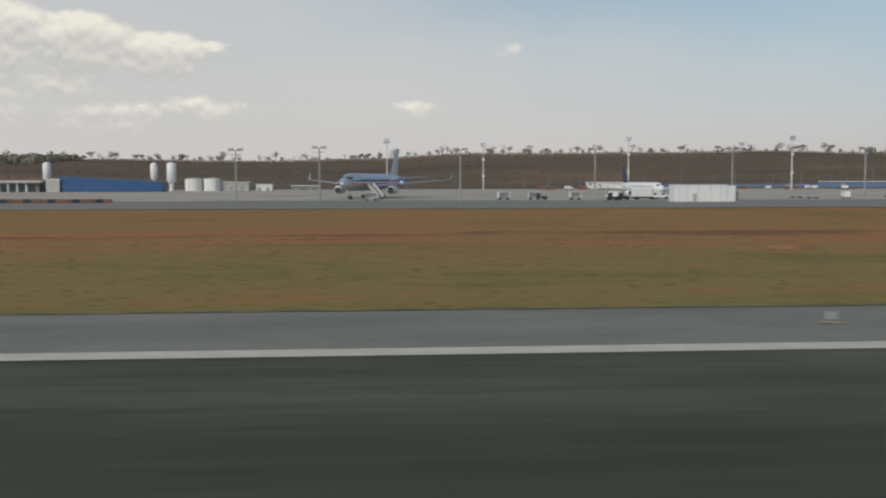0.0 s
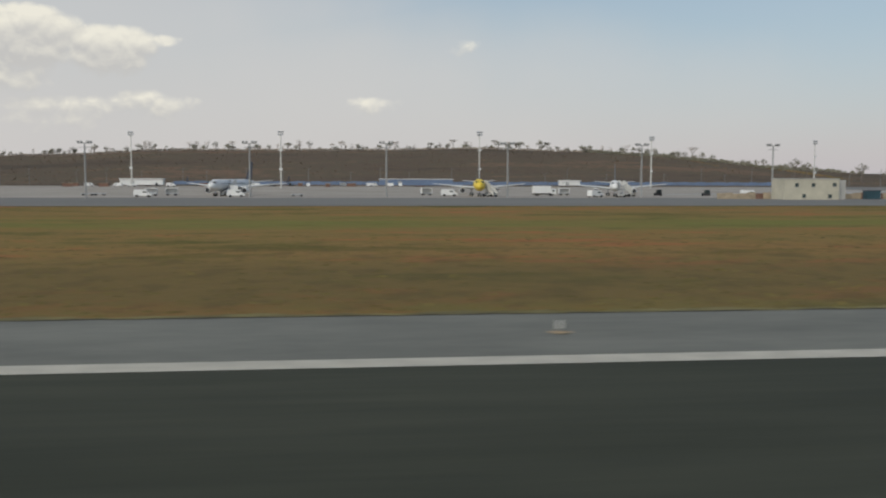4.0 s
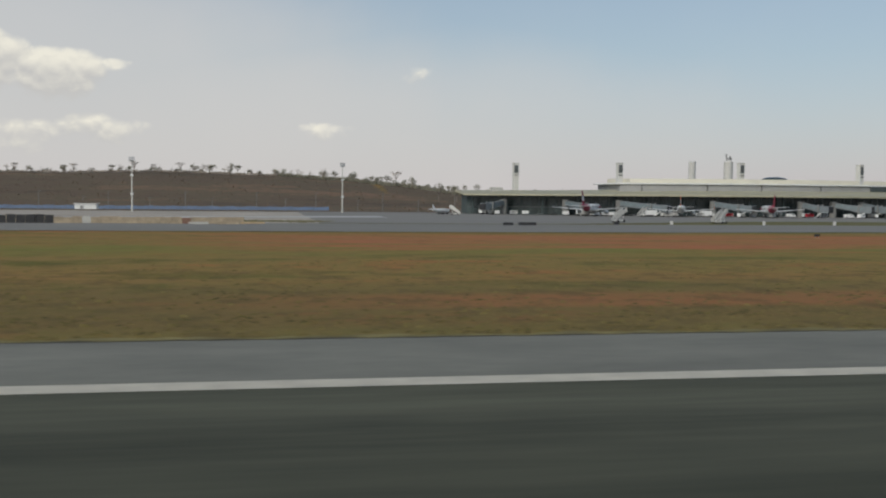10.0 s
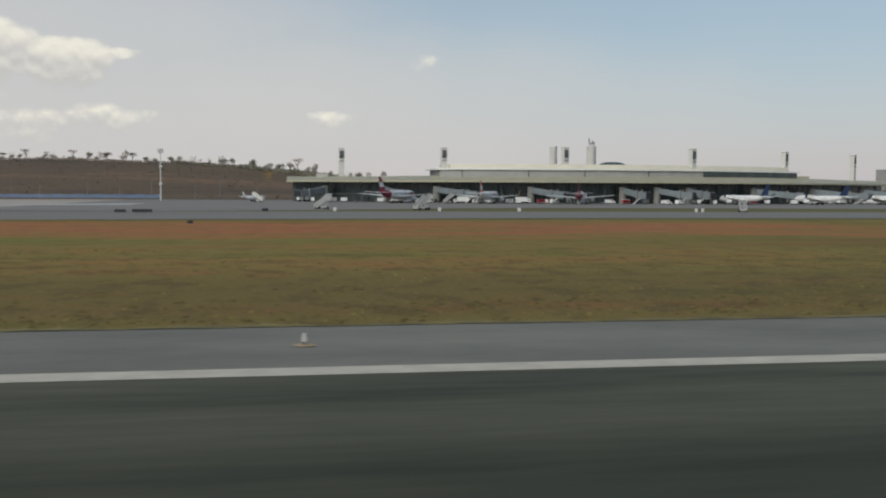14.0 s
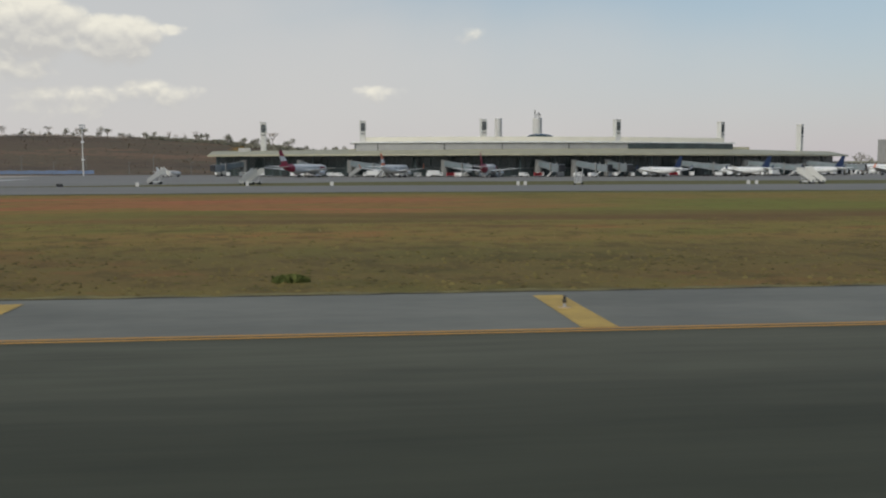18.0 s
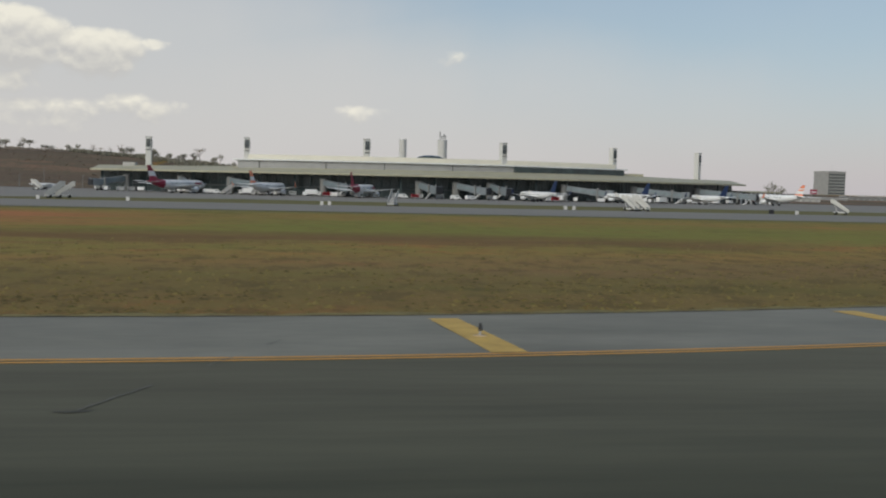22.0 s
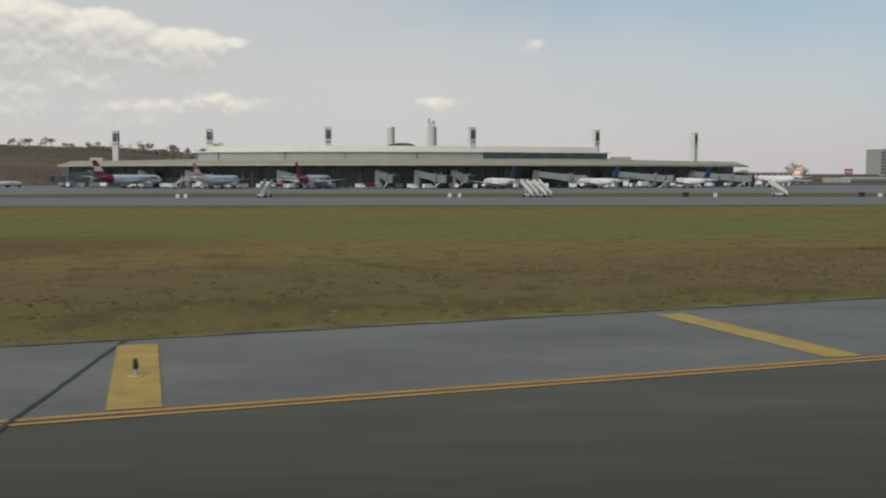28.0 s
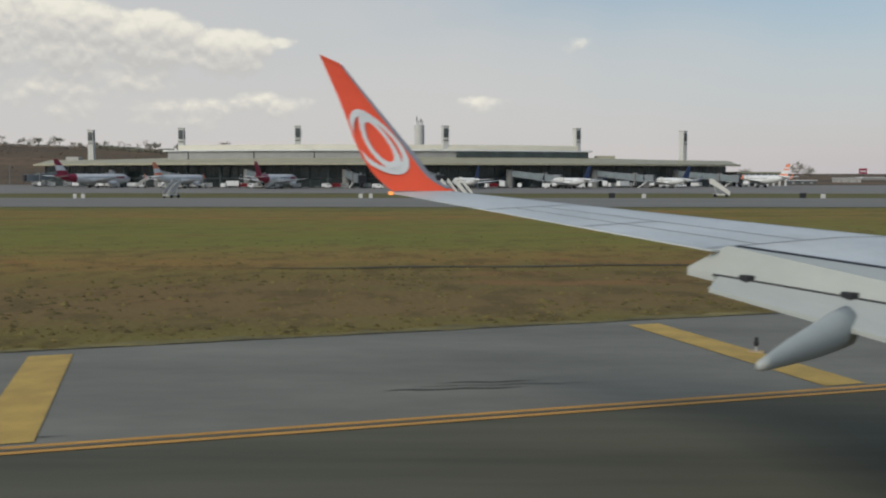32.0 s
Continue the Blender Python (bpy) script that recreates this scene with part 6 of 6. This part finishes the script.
for a, l0, l1 in ((0.16, 15.3, 4), (0.55, 13.6, 10.1), (0.76, 13.6, 10.1)):
    seam([skin_point(l, a) for l in steps(l0, l1, 10)], 0.012)
for l, a0, a1 in ((13.6, 0.16, 0.99), (11.9, 0.55, 0.99), (10.1, 0.16, 0.99), (8.6, 0.16, 0.99), (6.8, 0.16, 0.99)):
    seam([skin_point(l, a) for a in steps(a0, a1, 8)], 0.012)
# dark strip put in for the shade of the gap behind the skin
shroud = bmesh.new()
loft(shroud, [[p + Vector((0.02, 0, 0.004)), p - Vector((0.12, 0, -0.004)), p - Vector((0.12, 0, 0.05)), p + Vector((0.02, 0, -0.05))] for p in [skin_point(l, 1.0) for l in steps(9.96, 3.4, 8)]])
part("shroud_gap", shroud, M["dark"], wing, "dark strip painted as shade in the gap behind the wing skin")
F0, F1 = Vector((7.23, 9.95, -0.87)), Vector((8.31, 8.5, -1.06))
COVE = Vector((0.1, 0.04, 0.015))
S0, S1 = Vector((7.13, 10.05, -1.22)), Vector((7.94, 8.1, -1.37))
R0, R1 = Vector((6.81, 9.7, -1.35)), Vector((7.37, 7.5, -1.63))


def run(a, b, k):
    return tuple(a + (b - a) * k)


part("flap", slab([run(F0, F1, 0), (6.94, 10.35, -1.16), run(S0, S1, 0), run(S0, S1, 2.4), run(F0, F1, 3.0)], 0.1), M["flap_grey"], wing, "pale grey lowered flap")
# another dark strip, drawing the shade along the front of the flap
part("cove_gap", slab([run(F0, F1, 0.05), run(F0, F1, 3.0), run(F0 + COVE, F1 + COVE, 3.0), run(F0 + COVE, F1 + COVE, 0.05)], 0.03), M["dark"], wing)
part("aft_flap", slab([run(S0, S1, 0.03), run(R0, R1, 0), run(R0, R1, 2.1), run(S0, S1, 2.4)], 0.05), M["flap_grey"], wing, "pale grey aft flap")
# shade between flap and aft flap, made as a thin dark slab
GAP = Vector((-0.05, -0.03, -0.004))
part("flap_gap", slab([run(S0, S1, 0.0), run(S0 + GAP, S1 + GAP, 0.0), run(S0 + GAP, S1 + GAP, 2.4), run(S0, S1, 2.4)], 0.02), M["dark"], wing)
for k in (0.22, 0.82):
    p = Vector(run(S0, S1, k))
    part("hinge", bevelled(p.x - 0.09, p.x + 0.05, p.y - 0.08, p.y + 0.08, EYE + p.z - 0.06, EYE + p.z + 0.05, 0.02), M["dark"], wing)
bm = bmesh.new()
loft(bm, [[at(f, l + r * math.cos(a), u + 1.1 * r * math.sin(a)) for a in [2 * math.pi * (i + 0.5) / 16 for i in range(16)]] for f, l, u, r in ((7.5, 8.2, -1.62, 0.2), (7.1, 7.95, -1.63, 0.185), (6.6, 7.62, -1.635, 0.155), (6.0, 7.25, -1.64, 0.11), (5.45, 6.88, -1.64, 0.06), (5.25, 6.75, -1.635, 0.038))])
part("flap_track_fairing", bm, M["flap_grey"], wing, "tapering grey flap track fairing", smooth=True)


def wl(v, s):
    """A point of the winglet: v 0 to 1 from foot to tip, s 0 to 1 from front to back."""
    front = 5.49 - 1.56 * v + 0.5 * v * (1 - v) ** 3 + (0.3 * (1 - v / 0.15) ** 2 if v < 0.15 else 0)
    back = 4.65 - 1.1 * v - 1.9 * v * (1 - v) ** 3
    return Vector((front + (back - front) * s, 15.7 + 0.65 * min(1, v * 1.1), -0.28 + 2.23 * v + v ** 5 * (0.1 * s - 0.06 * (1 - s))))


rings = []
for v in (0, 0.02, 0.05, 0.08, 0.11, 0.15, 0.25, 0.4, 0.55, 0.7, 0.85, 0.95, 1):
    th = 0.1 * (1 - 0.7 * v)
    rings.append([at(*(wl(v, s) + Vector((0, d * th, 0)))) for s, d in ((0, 0), (0.1, -0.45), (0.4, -0.5), (0.8, -0.25), (1, -0.03), (1, 0.03), (0.8, 0.25), (0.4, 0.5), (0.1, 0.45))])
winglet = part("winglet", loft(bmesh.new(), rings), M["orange_paint"], wing, "bright orange upturned winglet")
rings = []
for v in (0.02, 0.05, 0.08, 0.11, 0.15, 0.3, 0.5, 0.7, 0.85, 0.99):
    th = 0.1 * (1 - 0.7 * v)
    a, b = wl(v, -0.01), wl(v, 0.1)
    rings.append([at(*(a + Vector((0.01, 0, 0)))), at(*(b + Vector((0, -0.52 * th - 0.004, 0)))), at(*(b + Vector((0, 0.52 * th + 0.004, 0))))])
part("leading_edge", loft(bmesh.new(), rings), M["steel"], winglet, "bare metal leading edge")


def ring_mark(cv, cs, rv, rs, tilt, w):
    """An oval band lying on the inner face of the winglet."""
    inner, outer = [], []
    n = 40
    for i in range(n):
        a = 2 * math.pi * i / n
        for lst, k in ((outer, 1.0), (inner, 1.0 - w)):
            x, y = rs * k * math.cos(a), rv * k * math.sin(a)
            s, v = cs + x * math.cos(tilt) - y * math.sin(tilt), cv + x * math.sin(tilt) * 0.5 + y * math.cos(tilt)
            s = min(0.97, max(0.12, s))
            p = wl(v, s)
            lst.append(at(p.x, p.y - 0.05 * (1 - 0.7 * v) - 0.012, p.z))
    bm = bmesh.new()
    vo, vi = [bm.verts.new(p) for p in outer], [bm.verts.new(p) for p in inner]
    for i in range(n):
        j = (i + 1) % n
        bm.faces.new((vo[i], vo[j], vi[j], vi[i]))
    return bm


part("oval_mark", ring_mark(0.375, 0.6, 0.25, 0.48, 0.0, 0.2), M["white"], winglet, "white oval ring")
part("oval_mark", ring_mark(0.375, 0.55, 0.225, 0.27, 0.1, 0.32), M["white"], winglet, "white oval ring")
part("tip_light", bevelled(4.57, 4.63, 15.6, 15.66, EYE - 0.345, EYE - 0.285, 0.015), M["beacon"], wing, "glowing orange tip light")
